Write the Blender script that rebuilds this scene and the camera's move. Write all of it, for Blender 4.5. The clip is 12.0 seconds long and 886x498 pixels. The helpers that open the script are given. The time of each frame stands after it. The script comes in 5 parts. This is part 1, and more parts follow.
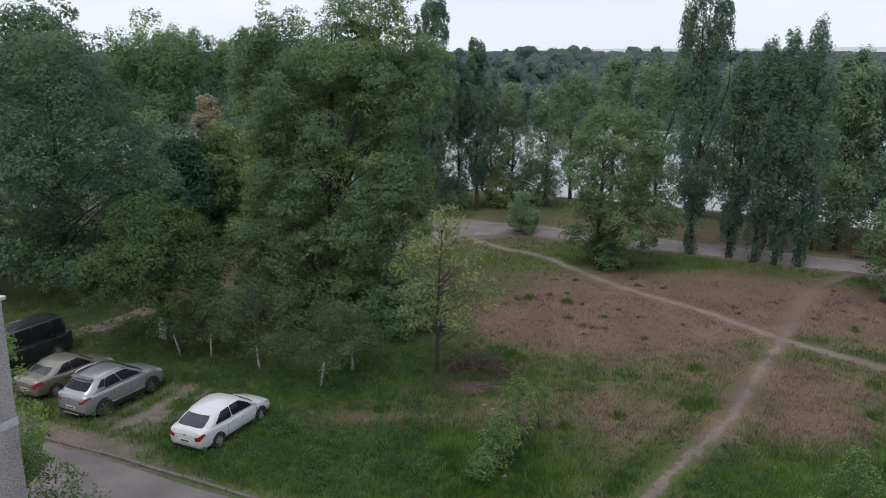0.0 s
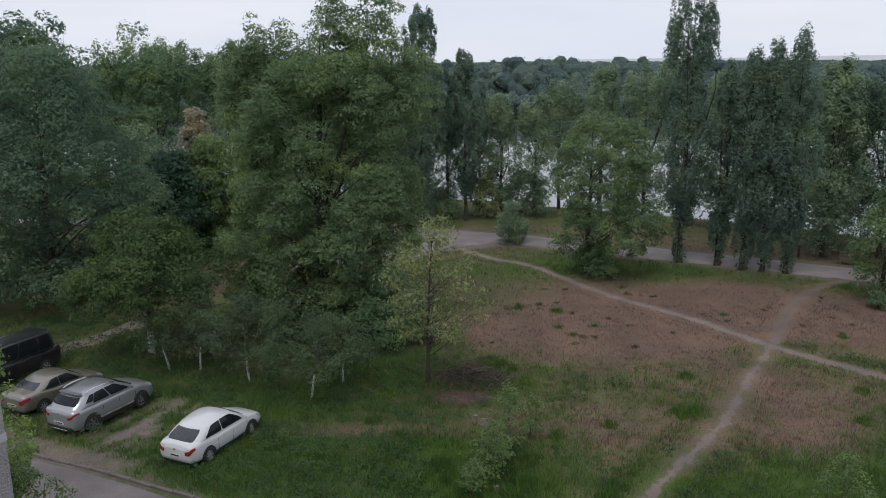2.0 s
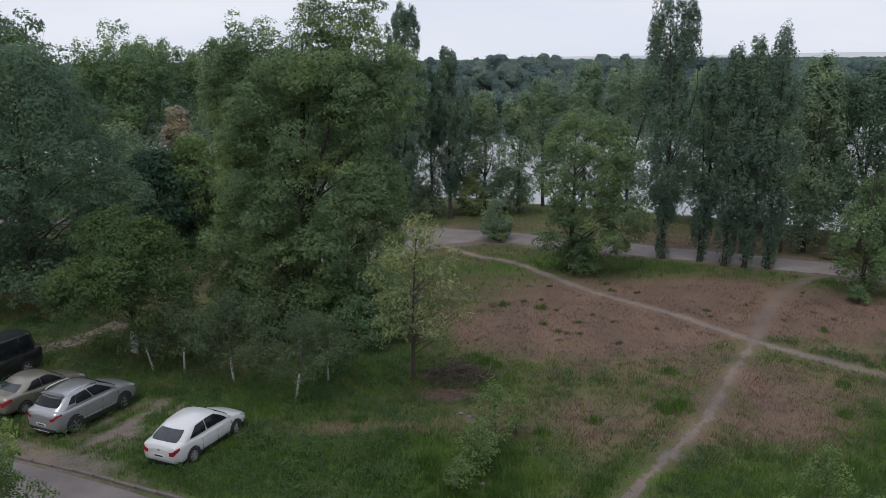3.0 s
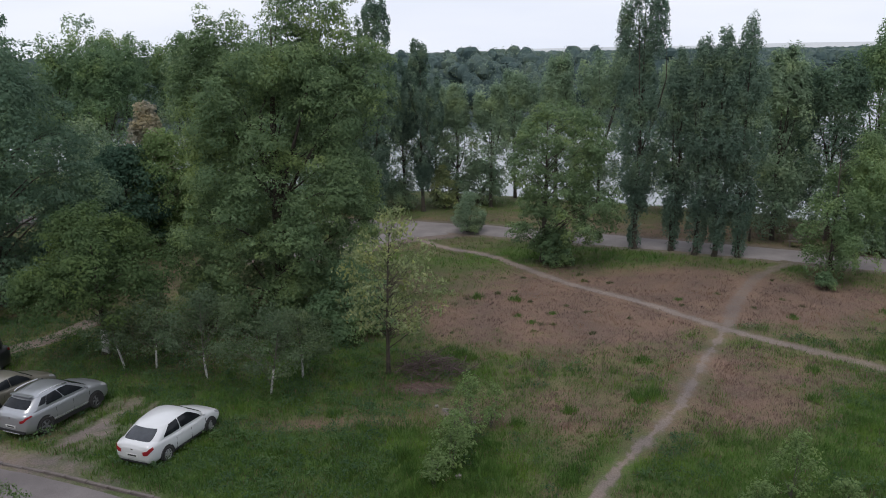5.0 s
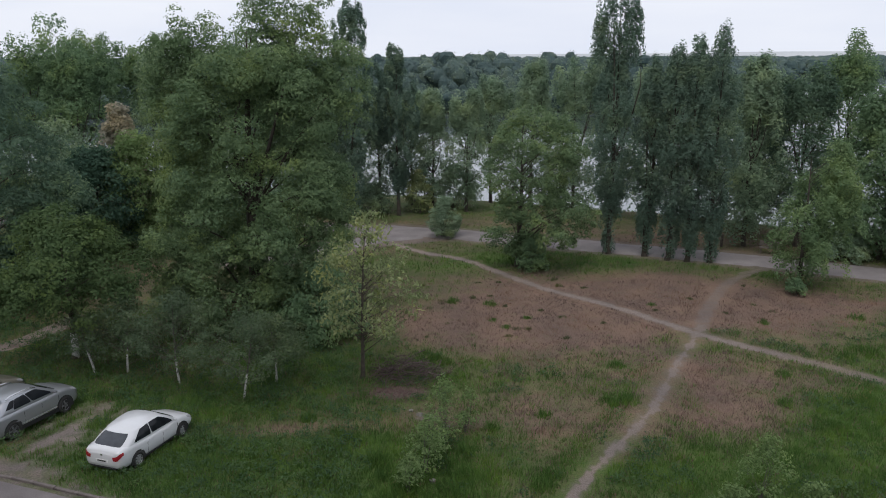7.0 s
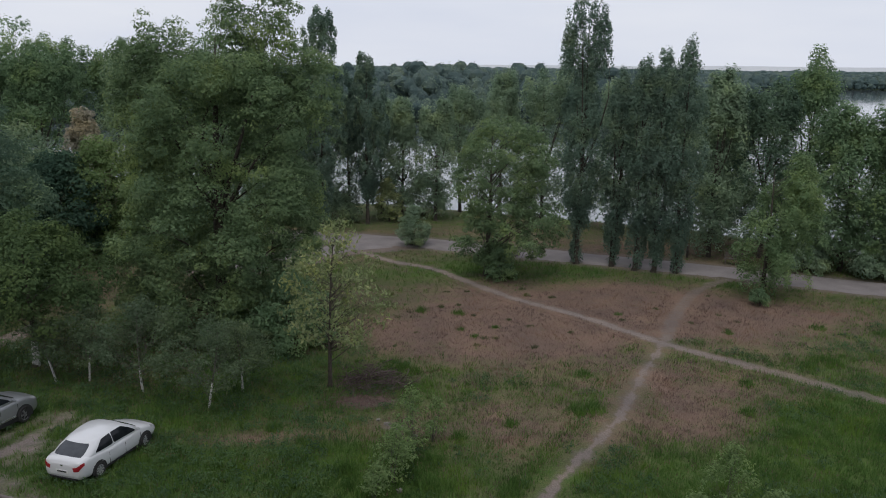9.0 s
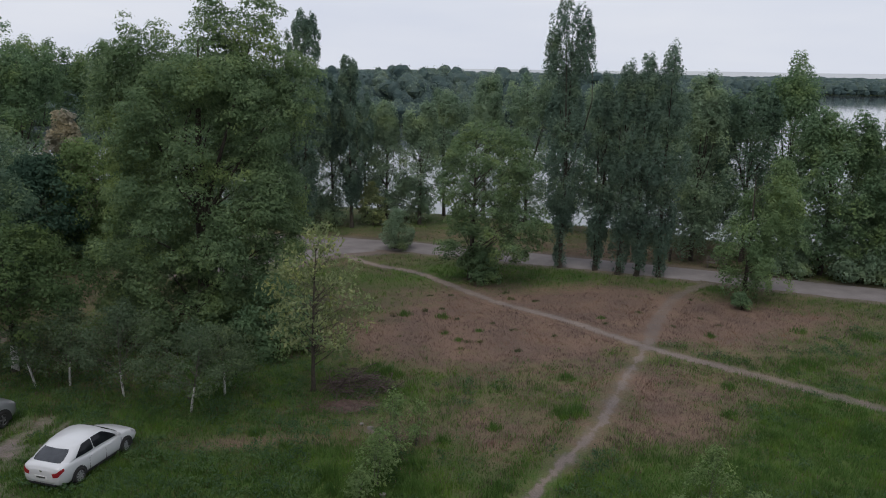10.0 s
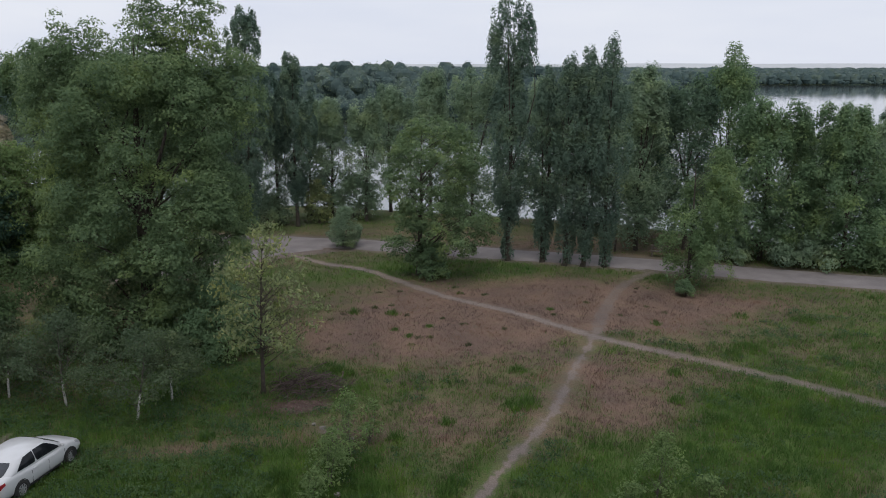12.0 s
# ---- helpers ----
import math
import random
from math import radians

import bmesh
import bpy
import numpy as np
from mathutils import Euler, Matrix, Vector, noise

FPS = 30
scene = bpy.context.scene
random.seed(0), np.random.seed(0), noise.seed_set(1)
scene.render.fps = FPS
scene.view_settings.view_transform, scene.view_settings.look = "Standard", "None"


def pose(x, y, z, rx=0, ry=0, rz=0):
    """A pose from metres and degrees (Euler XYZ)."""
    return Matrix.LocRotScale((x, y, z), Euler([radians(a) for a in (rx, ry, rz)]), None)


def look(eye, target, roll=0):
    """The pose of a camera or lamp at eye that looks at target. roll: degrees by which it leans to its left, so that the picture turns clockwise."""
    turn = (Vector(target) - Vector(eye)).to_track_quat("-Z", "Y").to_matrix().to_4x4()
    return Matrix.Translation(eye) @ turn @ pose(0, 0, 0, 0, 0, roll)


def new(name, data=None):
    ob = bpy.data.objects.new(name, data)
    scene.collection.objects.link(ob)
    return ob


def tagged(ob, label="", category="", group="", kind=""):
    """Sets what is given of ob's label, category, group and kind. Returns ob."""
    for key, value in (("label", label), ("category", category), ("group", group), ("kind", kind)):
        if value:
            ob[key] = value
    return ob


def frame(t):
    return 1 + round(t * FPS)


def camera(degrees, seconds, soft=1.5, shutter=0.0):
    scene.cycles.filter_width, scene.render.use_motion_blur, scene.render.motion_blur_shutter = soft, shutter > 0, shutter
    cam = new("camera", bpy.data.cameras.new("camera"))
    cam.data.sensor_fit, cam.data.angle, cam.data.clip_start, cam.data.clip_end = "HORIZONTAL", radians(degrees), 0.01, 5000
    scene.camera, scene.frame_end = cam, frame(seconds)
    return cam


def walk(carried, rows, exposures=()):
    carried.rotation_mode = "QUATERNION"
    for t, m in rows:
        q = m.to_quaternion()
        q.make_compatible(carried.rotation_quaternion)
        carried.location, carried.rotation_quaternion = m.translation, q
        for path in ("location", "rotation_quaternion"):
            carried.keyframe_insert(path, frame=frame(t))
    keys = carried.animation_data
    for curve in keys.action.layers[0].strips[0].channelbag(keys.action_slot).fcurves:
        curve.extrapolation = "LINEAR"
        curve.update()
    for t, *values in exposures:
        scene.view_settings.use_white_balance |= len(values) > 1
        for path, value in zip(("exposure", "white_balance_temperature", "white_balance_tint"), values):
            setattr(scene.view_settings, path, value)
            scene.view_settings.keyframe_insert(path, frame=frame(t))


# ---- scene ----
cam = camera(57.4, 12.0, soft=1.0)
PATH = [
    (0, (0.663, 0.045, 14.669), (0.601, 1.987, 14.193), 0.0),
    (0.5, (0.66, 0.035, 14.669), (0.603, 1.978, 14.2), -0.0),
    (1, (0.657, 0.026, 14.669), (0.604, 1.971, 14.207), -0.1),
    (1.5, (0.655, 0.019, 14.669), (0.61, 1.967, 14.214), -0.2),
    (2, (0.656, 0.016, 14.668), (0.62, 1.964, 14.218), -0.4),
    (2.5, (0.659, 0.015, 14.668), (0.639, 1.964, 14.218), -0.4),
    (3, (0.663, 0.017, 14.668), (0.665, 1.965, 14.212), -0.5),
    (5, (0.674, 0.031, 14.66), (0.741, 1.973, 14.187), -0.9),
    (5.5, (0.675, 0.032, 14.659), (0.758, 1.973, 14.186), -0.8),
    (6, (0.674, 0.03, 14.659), (0.777, 1.971, 14.187), -0.6),
    (6.5, (0.675, 0.027, 14.658), (0.791, 1.968, 14.192), -0.3),
    (7, (0.678, 0.024, 14.658), (0.806, 1.965, 14.195), -0.2),
    (9, (0.706, 0.012, 14.65), (0.91, 1.953, 14.209), 0.7),
    (9.5, (0.714, 0.012, 14.649), (0.936, 1.952, 14.213), 0.8),
    (10, (0.722, 0.016, 14.649), (0.965, 1.953, 14.218), 1.0),
    (10.5, (0.73, 0.023, 14.649), (0.992, 1.958, 14.22), 0.9),
    (11, (0.736, 0.034, 14.649), (1.018, 1.967, 14.219), 0.7),
    (11.5, (0.741, 0.048, 14.649), (1.061, 1.974, 14.214), 0.3),
    (12, (0.745, 0.065, 14.65), (1.114, 1.981, 14.209), 0.2),
]
walk(cam, [(t, look(eye, target, roll)) for t, eye, target, roll in PATH], exposures=[(0, 0.29), (0.9, 0.2), (2.5, 0.1), (5.0, 0.28), (6.0, 0.28), (7, 0.2), (9.0, 0.0), (11.0, -0.04), (12, 0.07)])

# ---- world and sun: a bright overcast sky ----
SUN_ELEV, SUN_AZIM = radians(62), radians(200)
world = bpy.data.worlds.new("overcast")
scene.world = world
world.use_nodes = True
wn, wl = world.node_tree.nodes, world.node_tree.links
wn.clear()
w_out = wn.new("ShaderNodeOutputWorld")
w_bg = wn.new("ShaderNodeBackground")
w_sky = wn.new("ShaderNodeTexSky")
w_sky.sky_type = "NISHITA"
w_sky.sun_disc = False
w_sky.sun_elevation, w_sky.sun_rotation = SUN_ELEV, SUN_AZIM
w_sky.air_density, w_sky.dust_density = 1.5, 6.0
w_dim = wn.new("ShaderNodeVectorMath")
w_dim.operation = "SCALE"
w_dim.inputs["Scale"].default_value = 0.07
w_tc = wn.new("ShaderNodeTexCoord")
w_map = wn.new("ShaderNodeMapping")
w_map.inputs["Scale"].default_value = (1.5, 1.5, 7.0)
w_noise = wn.new("ShaderNodeTexNoise")
w_noise.inputs["Scale"].default_value = 1.6
w_noise.inputs["Detail"].default_value = 4.0
w_ramp = wn.new("ShaderNodeValToRGB")
w_ramp.color_ramp.elements[0].position, w_ramp.color_ramp.elements[1].position = 0.3, 0.72
w_ramp.color_ramp.elements[0].color = (0.73, 0.78, 0.91, 1)
w_ramp.color_ramp.elements[1].color = (0.86, 0.89, 0.97, 1)
w_mix = wn.new("ShaderNodeMix")
w_mix.data_type = "RGBA"
w_mix.inputs["Factor"].default_value = 0.88
wl.new(w_sky.outputs["Color"], w_dim.inputs[0])
wl.new(w_tc.outputs["Generated"], w_map.inputs["Vector"])
wl.new(w_map.outputs["Vector"], w_noise.inputs["Vector"])
wl.new(w_noise.outputs["Fac"], w_ramp.inputs["Fac"])
wl.new(w_dim.outputs["Vector"], w_mix.inputs["A"])
wl.new(w_ramp.outputs["Color"], w_mix.inputs["B"])
wl.new(w_mix.outputs["Result"], w_bg.inputs["Color"])
w_bg.inputs["Strength"].default_value = 1.0
wl.new(w_bg.outputs["Background"], w_out.inputs["Surface"])

sun_data = bpy.data.lights.new("sun", "SUN")
sun_data.energy, sun_data.angle, sun_data.color = 0.9, radians(25), (1.0, 0.96, 0.9)
sun = new("sun", sun_data)
sun.matrix_world = look((-12, -30, 60), (0, 0, 0))


# ---- materials ----
def material(name):
    m = bpy.data.materials.new(name)
    m.use_nodes = True
    nt = m.node_tree
    nt.nodes.clear()
    out = nt.nodes.new("ShaderNodeOutputMaterial")
    return m, nt, nt.nodes, nt.links, out


def noise_node(nt, scale, detail=4.0, coords="Object", rough=0.55, stretch=None):
    tc = nt.nodes.new("ShaderNodeTexCoord")
    n = nt.nodes.new("ShaderNodeTexNoise")
    n.inputs["Scale"].default_value, n.inputs["Detail"].default_value = scale, detail
    n.inputs["Roughness"].default_value = rough
    if stretch:
        mp = nt.nodes.new("ShaderNodeMapping")
        mp.inputs["Scale"].default_value = stretch
        nt.links.new(tc.outputs[coords], mp.inputs["Vector"])
        nt.links.new(mp.outputs["Vector"], n.inputs["Vector"])
    else:
        nt.links.new(tc.outputs[coords], n.inputs["Vector"])
    return n


def ramp_node(nt, source, stops):
    r = nt.nodes.new("ShaderNodeValToRGB")
    e = r.color_ramp.elements
    while len(e) < len(stops):
        e.new(0.5)
    for el, (p, c) in zip(e, stops):
        el.position, el.color = p, (*c, 1)
    nt.links.new(source, r.inputs["Fac"])
    return r


def mix_node(nt, fac, a, b, blend="MIX"):
    m = nt.nodes.new("ShaderNodeMix")
    m.data_type, m.blend_type = "RGBA", blend
    for key, v in (("Factor", fac), ("A", a), ("B", b)):
        if isinstance(v, (int, float)):
            m.inputs[key].default_value = v
        elif isinstance(v, tuple):
            m.inputs[key].default_value = (*v, 1)
        else:
            nt.links.new(v, m.inputs[key])
    return m.outputs["Result"]


def bump_node(nt, height, strength, distance=0.05):
    b = nt.nodes.new("ShaderNodeBump")
    b.inputs["Strength"].default_value, b.inputs["Distance"].default_value = strength, distance
    nt.links.new(height, b.inputs["Height"])
    return b.outputs["Normal"]


def surface(name, dark, light, scale=6.0, rough=0.8, metal=0.0, bump=0.3, dist=0.02, fine=60.0, coat=0.0):
    """A plain surface with stains at one scale and grain at another."""
    m, nt, nodes, links, out = material(name)
    p = nodes.new("ShaderNodeBsdfPrincipled")
    big, small = noise_node(nt, scale), noise_node(nt, fine, 3.0)
    c = ramp_node(nt, big.outputs["Fac"], [(0.3, dark), (0.7, light)])
    g = ramp_node(nt, small.outputs["Fac"], [(0.25, (0.8, 0.8, 0.8)), (0.75, (1.12, 1.12, 1.12))])
    links.new(mix_node(nt, 1.0, c.outputs["Color"], g.outputs["Color"], "MULTIPLY"), p.inputs["Base Color"])
    p.inputs["Roughness"].default_value, p.inputs["Metallic"].default_value = rough, metal
    p.inputs["Coat Weight"].default_value = coat
    if bump:
        links.new(bump_node(nt, small.outputs["Fac"], bump, dist), p.inputs["Normal"])
    links.new(p.outputs["BSDF"], out.inputs["Surface"])
    return m


def leaf_material(name, dark, mid, light, patch=0.35, glow=0.5, swing=1.0):
    """Leaves: each its own shade, larger patches of younger growth, some light coming through."""
    m, nt, nodes, links, out = material(name)
    geo = nodes.new("ShaderNodeNewGeometry")
    lift = 1.0 if swing > 1.2 or "dry" in name else 1.3
    dark, mid, light = ((r * 1.05 * lift, g * lift, b * 1.21 * lift) for r, g, b in (dark, mid, light))
    grey = 0.0 if swing > 1.2 else 0.12
    dark, mid, light = (tuple(v + (0.36 * r + 0.55 * g + 0.09 * b - v) * grey for v in (r, g, b)) for r, g, b in (dark, mid, light))
    dark, light = (tuple(e + (q - e) * 0.6 for e, q in zip(end, mid)) for end in (dark, light))
    c = ramp_node(nt, geo.outputs["Random Per Island"], [(0.0, dark), (0.55, mid), (1.0, light)])
    n = noise_node(nt, patch, 3.0)
    tint = ramp_node(nt, n.outputs["Fac"], [(0.3, (1 - 0.34 * swing, 1 - 0.28 * swing, 1 - 0.24 * swing)), (0.52, (1, 1, 1)), (0.72, (1 + 0.38 * swing, 1 + 0.24 * swing, 1 - 0.1 * swing))])
    col = mix_node(nt, 1.0, c.outputs["Color"], tint.outputs["Color"], "MULTIPLY")
    p = nodes.new("ShaderNodeBsdfPrincipled")
    p.inputs["Roughness"].default_value = 0.6
    p.inputs["Specular IOR Level"].default_value = 0.14
    t = nodes.new("ShaderNodeBsdfTranslucent")
    mx = nodes.new("ShaderNodeMixShader")
    mx.inputs["Fac"].default_value = glow
    links.new(col, p.inputs["Base Color"])
    links.new(col, t.inputs["Color"])
    links.new(p.outputs["BSDF"], mx.inputs[1])
    links.new(t.outputs["BSDF"], mx.inputs[2])
    links.new(mx.outputs["Shader"], out.inputs["Surface"])
    return m


LEAF_BIG = leaf_material("leaves_mid_green", (0.064, 0.118, 0.046), (0.121, 0.194, 0.072), (0.2, 0.29, 0.1))
LEAF_OLD = leaf_material("leaves_deep_green", (0.068, 0.13, 0.052), (0.12, 0.205, 0.082), (0.2, 0.295, 0.12))
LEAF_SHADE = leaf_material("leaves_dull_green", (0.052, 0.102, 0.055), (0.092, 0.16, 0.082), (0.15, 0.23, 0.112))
LEAF_FRUIT = leaf_material("fruit_tree_leaves", (0.038, 0.078, 0.024), (0.072, 0.125, 0.036), (0.125, 0.185, 0.055))
LEAF_BRIGHT = leaf_material("bright_maple_leaves", (0.12, 0.2, 0.04), (0.2, 0.3, 0.065), (0.3, 0.4, 0.1), 0.6, 0.45)
LEAF_DARK = leaf_material("leaves_dark", (0.026, 0.066, 0.036), (0.044, 0.097, 0.05), (0.075, 0.138, 0.07))
LEAF_YOUNG = leaf_material("leaves_fresh_green", (0.075, 0.135, 0.035), (0.135, 0.215, 0.059), (0.220, 0.300, 0.094))
LEAF_ROAD = leaf_material("roadside_maple_leaves", (0.085, 0.15, 0.05), (0.14, 0.225, 0.078), (0.22, 0.31, 0.115))
LEAF_GREY = leaf_material("leaves_grey_green", (0.052, 0.09, 0.036), (0.088, 0.135, 0.056), (0.165, 0.21, 0.11))
LEAF_PALE = leaf_material("leaves_pale_yellowed", (0.105, 0.155, 0.04), (0.195, 0.25, 0.085), (0.36, 0.38, 0.18), 0.8)
LEAF_POPLAR = leaf_material("poplar_leaves", (0.06, 0.112, 0.07), (0.11, 0.18, 0.105), (0.19, 0.265, 0.158))
LEAF_BANK = leaf_material("bank_leaves", (0.1, 0.165, 0.085), (0.175, 0.262, 0.13), (0.26, 0.35, 0.185))
LEAF_DRY = leaf_material("leaves_browned", (0.16, 0.16, 0.095), (0.27, 0.26, 0.16), (0.4, 0.375, 0.24))
# Far wood greens are paler and bluer: distance haze put into their colours.
LEAF_FAR = leaf_material("hazed_far_leaves", (0.085, 0.14, 0.09), (0.125, 0.188, 0.115), (0.165, 0.235, 0.14), 0.1, 0.25, 0.9)
LEAF_FAR_MID = leaf_material("hazed_far_mid_leaves", (0.064, 0.11, 0.076), (0.095, 0.15, 0.098), (0.128, 0.186, 0.115), 0.1, 0.25, 0.9)
LEAF_FAR_DEEP = leaf_material("hazed_far_leaves_and_cores", (0.038, 0.07, 0.058), (0.058, 0.097, 0.075), (0.08, 0.122, 0.09), 0.1, 0.25, 0.9)
GRASS = leaf_material("green_grass_blades", (0.052, 0.112, 0.022), (0.086, 0.172, 0.033), (0.17, 0.245, 0.06), 0.55, 0.35, 1.22)
GRASS_DULL = leaf_material("dull_grass_blades", (0.08, 0.1, 0.04), (0.115, 0.14, 0.056), (0.17, 0.18, 0.08), 0.55, 0.35, 1.22)
WEED = leaf_material("weed_leaves", (0.036, 0.078, 0.03), (0.06, 0.116, 0.042), (0.11, 0.175, 0.066), 0.6, 0.3, 1.3)
HAY = leaf_material("dry_grass_blades", (0.145, 0.095, 0.07), (0.205, 0.142, 0.1), (0.29, 0.215, 0.145), 0.3, 0.35)
BARK = surface("bark_brown", (0.035, 0.028, 0.022), (0.09, 0.075, 0.06), 5.0, 0.9, 0, 0.6, 0.03, 40)
BARK_GREY = surface("bark_grey", (0.06, 0.055, 0.045), (0.15, 0.14, 0.12), 5.0, 0.9, 0, 0.6, 0.03, 40)
WHITEWASH = surface("whitewashed_bark", (0.28, 0.28, 0.265), (0.5, 0.5, 0.475), 9.0, 0.9, 0, 0.5, 0.02, 50)
ROADWAY = surface("dusty_worn_asphalt", (0.155, 0.137, 0.135), (0.235, 0.21, 0.207), 0.5, 0.9, 0, 0.25, 0.01, 25)
ASPHALT = surface("worn_asphalt", (0.115, 0.1, 0.1), (0.18, 0.16, 0.16), 0.5, 0.9, 0, 0.25, 0.01, 25)
DIRT = surface("trodden_earth", (0.145, 0.113, 0.098), (0.228, 0.182, 0.162), 0.9, 0.95, 0, 0.5, 0.03, 12)
CONCRETE = surface("old_concrete", (0.13, 0.12, 0.11), (0.24, 0.22, 0.2), 2.0, 0.9, 0, 0.4, 0.02, 40)


ROUGHCAST = surface("grey_roughcast", (0.34, 0.32, 0.33), (0.46, 0.44, 0.45), 1.2, 0.95, 0, 1.0, 0.05, 22)
MORTAR = surface("light_mortar", (0.5, 0.5, 0.52), (0.62, 0.62, 0.64), 3, 0.9)
TIN = surface("pale_tin", (0.5, 0.5, 0.52), (0.62, 0.62, 0.64), 3, 0.5, 0.3)
KERBSTONE = surface("dark_weathered_kerb", (0.1, 0.085, 0.08), (0.2, 0.17, 0.16), 2, 0.95)
TWIGS = surface("dead_twigs", (0.05, 0.034, 0.034), (0.11, 0.08, 0.075), 4, 0.9)
CHIPS = surface("reddish_bark_chips", (0.08, 0.05, 0.045), (0.17, 0.11, 0.1), 4, 0.9)
OLD_WOOD = surface("old_wood", (0.07, 0.06, 0.05), (0.14, 0.12, 0.1), 6, 0.9)
RUBBER = surface("tyre_rubber", (0.015, 0.015, 0.016), (0.04, 0.038, 0.036), 8, 0.85, 0, 0.1)
TRIM = surface("black_plastic", (0.012, 0.012, 0.014), (0.025, 0.025, 0.027), 8, 0.6, 0, 0)
CHROME = surface("bright_metal", (0.6, 0.6, 0.62), (0.75, 0.75, 0.77), 5, 0.25, 0.9, 0)
ALLOY = surface("alloy_rim", (0.35, 0.35, 0.37), (0.55, 0.55, 0.57), 7, 0.4, 0.6, 0)
DARK_ALLOY = surface("dark_alloy_rim", (0.12, 0.12, 0.13), (0.3, 0.3, 0.32), 7, 0.4, 0.6, 0)
LAMP_RED = surface("red_lamp", (0.22, 0.01, 0.016), (0.32, 0.016, 0.022), 5, 0.15, 0, 0)
LAMP_CLEAR = surface("clear_lamp", (0.45, 0.45, 0.47), (0.65, 0.65, 0.67), 5, 0.12, 0.3, 0)
PLATE = surface("white_plate", (0.6, 0.6, 0.6), (0.7, 0.7, 0.7), 5, 0.4, 0, 0)
GLASS = surface("dark_car_glass", (0.008, 0.01, 0.013), (0.02, 0.023, 0.028), 3, 0.05, 0, 0)
GLASS_REAR = surface("tinted_rear_glass", (0.03, 0.034, 0.042), (0.05, 0.055, 0.065), 3, 0.06, 0, 0)
GLASS.node_tree.nodes["Principled BSDF"].inputs["Specular IOR Level"].default_value = 0.18
# Hills are a pale bluish grey that holds the haze of distance.
HILLS = surface("hazed_hills", (0.42, 0.44, 0.46), (0.52, 0.53, 0.54), 0.002, 1.0, 0, 0)


def ground_material():
    m, nt, nodes, links, out = material("meadow_ground")
    at = nodes.new("ShaderNodeAttribute")
    at.attribute_name = "cover"
    sep = nodes.new("ShaderNodeSeparateColor")
    links.new(at.outputs["Color"], sep.inputs["Color"])
    n1, n2, n3 = noise_node(nt, 0.35, 5.0), noise_node(nt, 2.4, 5.0, rough=0.65), noise_node(nt, 14.0, 4.0, rough=0.7)

    def broken(channel, width):
        a = nodes.new("ShaderNodeMath")
        a.operation = "ADD"
        links.new(channel, a.inputs[0])
        links.new(n2.outputs["Fac"], a.inputs[1])
        r = nodes.new("ShaderNodeMapRange")
        r.inputs["From Min"].default_value, r.inputs["From Max"].default_value = 1.0 - width, 1.0 + width
        links.new(a.outputs[0], r.inputs["Value"])
        return r.outputs["Result"]

    green = ramp_node(nt, n3.outputs["Fac"], [(0.3, (0.036, 0.072, 0.018)), (0.55, (0.064, 0.112, 0.028)), (0.8, (0.115, 0.155, 0.042))])
    dry = ramp_node(nt, n3.outputs["Fac"], [(0.3, (0.12, 0.08, 0.064)), (0.55, (0.178, 0.122, 0.1)), (0.8, (0.25, 0.185, 0.148))])
    earth = ramp_node(nt, n3.outputs["Fac"], [(0.3, (0.12, 0.098, 0.09)), (0.6, (0.192, 0.158, 0.146)), (0.85, (0.27, 0.227, 0.21))])
    sand = ramp_node(nt, n3.outputs["Fac"], [(0.3, (0.165, 0.136, 0.126)), (0.6, (0.245, 0.205, 0.19)), (0.85, (0.325, 0.28, 0.262))])
    earth = mix_node(nt, sep.outputs["Blue"], earth.outputs["Color"], sand.outputs["Color"])
    tone = ramp_node(nt, n1.outputs["Fac"], [(0.3, (0.78, 0.8, 0.82)), (0.7, (1.2, 1.15, 1.05))])
    c = mix_node(nt, broken(sep.outputs["Red"], 0.5), dry.outputs["Color"], green.outputs["Color"])
    c = mix_node(nt, broken(sep.outputs["Green"], 0.22), c, earth)
    c = mix_node(nt, 1.0, c, tone.outputs["Color"], "MULTIPLY")
    p = nodes.new("ShaderNodeBsdfPrincipled")
    p.inputs["Roughness"].default_value = 0.95
    p.inputs["Specular IOR Level"].default_value = 0.15
    links.new(c, p.inputs["Base Color"])
    links.new(bump_node(nt, n3.outputs["Fac"], 0.8, 0.08), p.inputs["Normal"])
    links.new(p.outputs["BSDF"], out.inputs["Surface"])
    return m


def water_material():
    m, nt, nodes, links, out = material("river_water")
    p = nodes.new("ShaderNodeBsdfPrincipled")
    p.inputs["Base Color"].default_value = (0.1, 0.12, 0.13, 1)
    p.inputs["Roughness"].default_value = 0.05
    p.inputs["IOR"].default_value = 1.4
    p.inputs["Specular IOR Level"].default_value = 1.0
    n = noise_node(nt, 0.5, 5.0, stretch=(1, 2.2, 1))
    links.new(bump_node(nt, n.outputs["Fac"], 0.1, 0.06), p.inputs["Normal"])
    links.new(p.outputs["BSDF"], out.inputs["Surface"])
    return m


GROUND, WATER = ground_material(), water_material()


# ---- building helpers ----
def mesh_from(name, verts, faces, mat, smooth=False):
    me = bpy.data.meshes.new(name)
    me.from_pydata([tuple(v) for v in verts] if not isinstance(verts, np.ndarray) else verts.tolist(), [], faces if isinstance(faces, list) else faces.tolist())
    me.materials.append(mat)
    if smooth:
        me.polygons.foreach_set("use_smooth", [True] * len(me.polygons))
    me.update()
    return me


def part(name, data, parent, label=""):
    """A mesh object under a thing or a part. data: a mesh, already in the parent's space."""
    ob = new(name, data)
    ob.parent = parent
    if label:
        tagged(ob, label)
    return ob


def thing(name, m, label, category, group="", kind=""):
    ob = new(name)
    ob.matrix_basis = m
    ob.empty_display_size = 0.3
    return tagged(ob, label, category, group, kind)


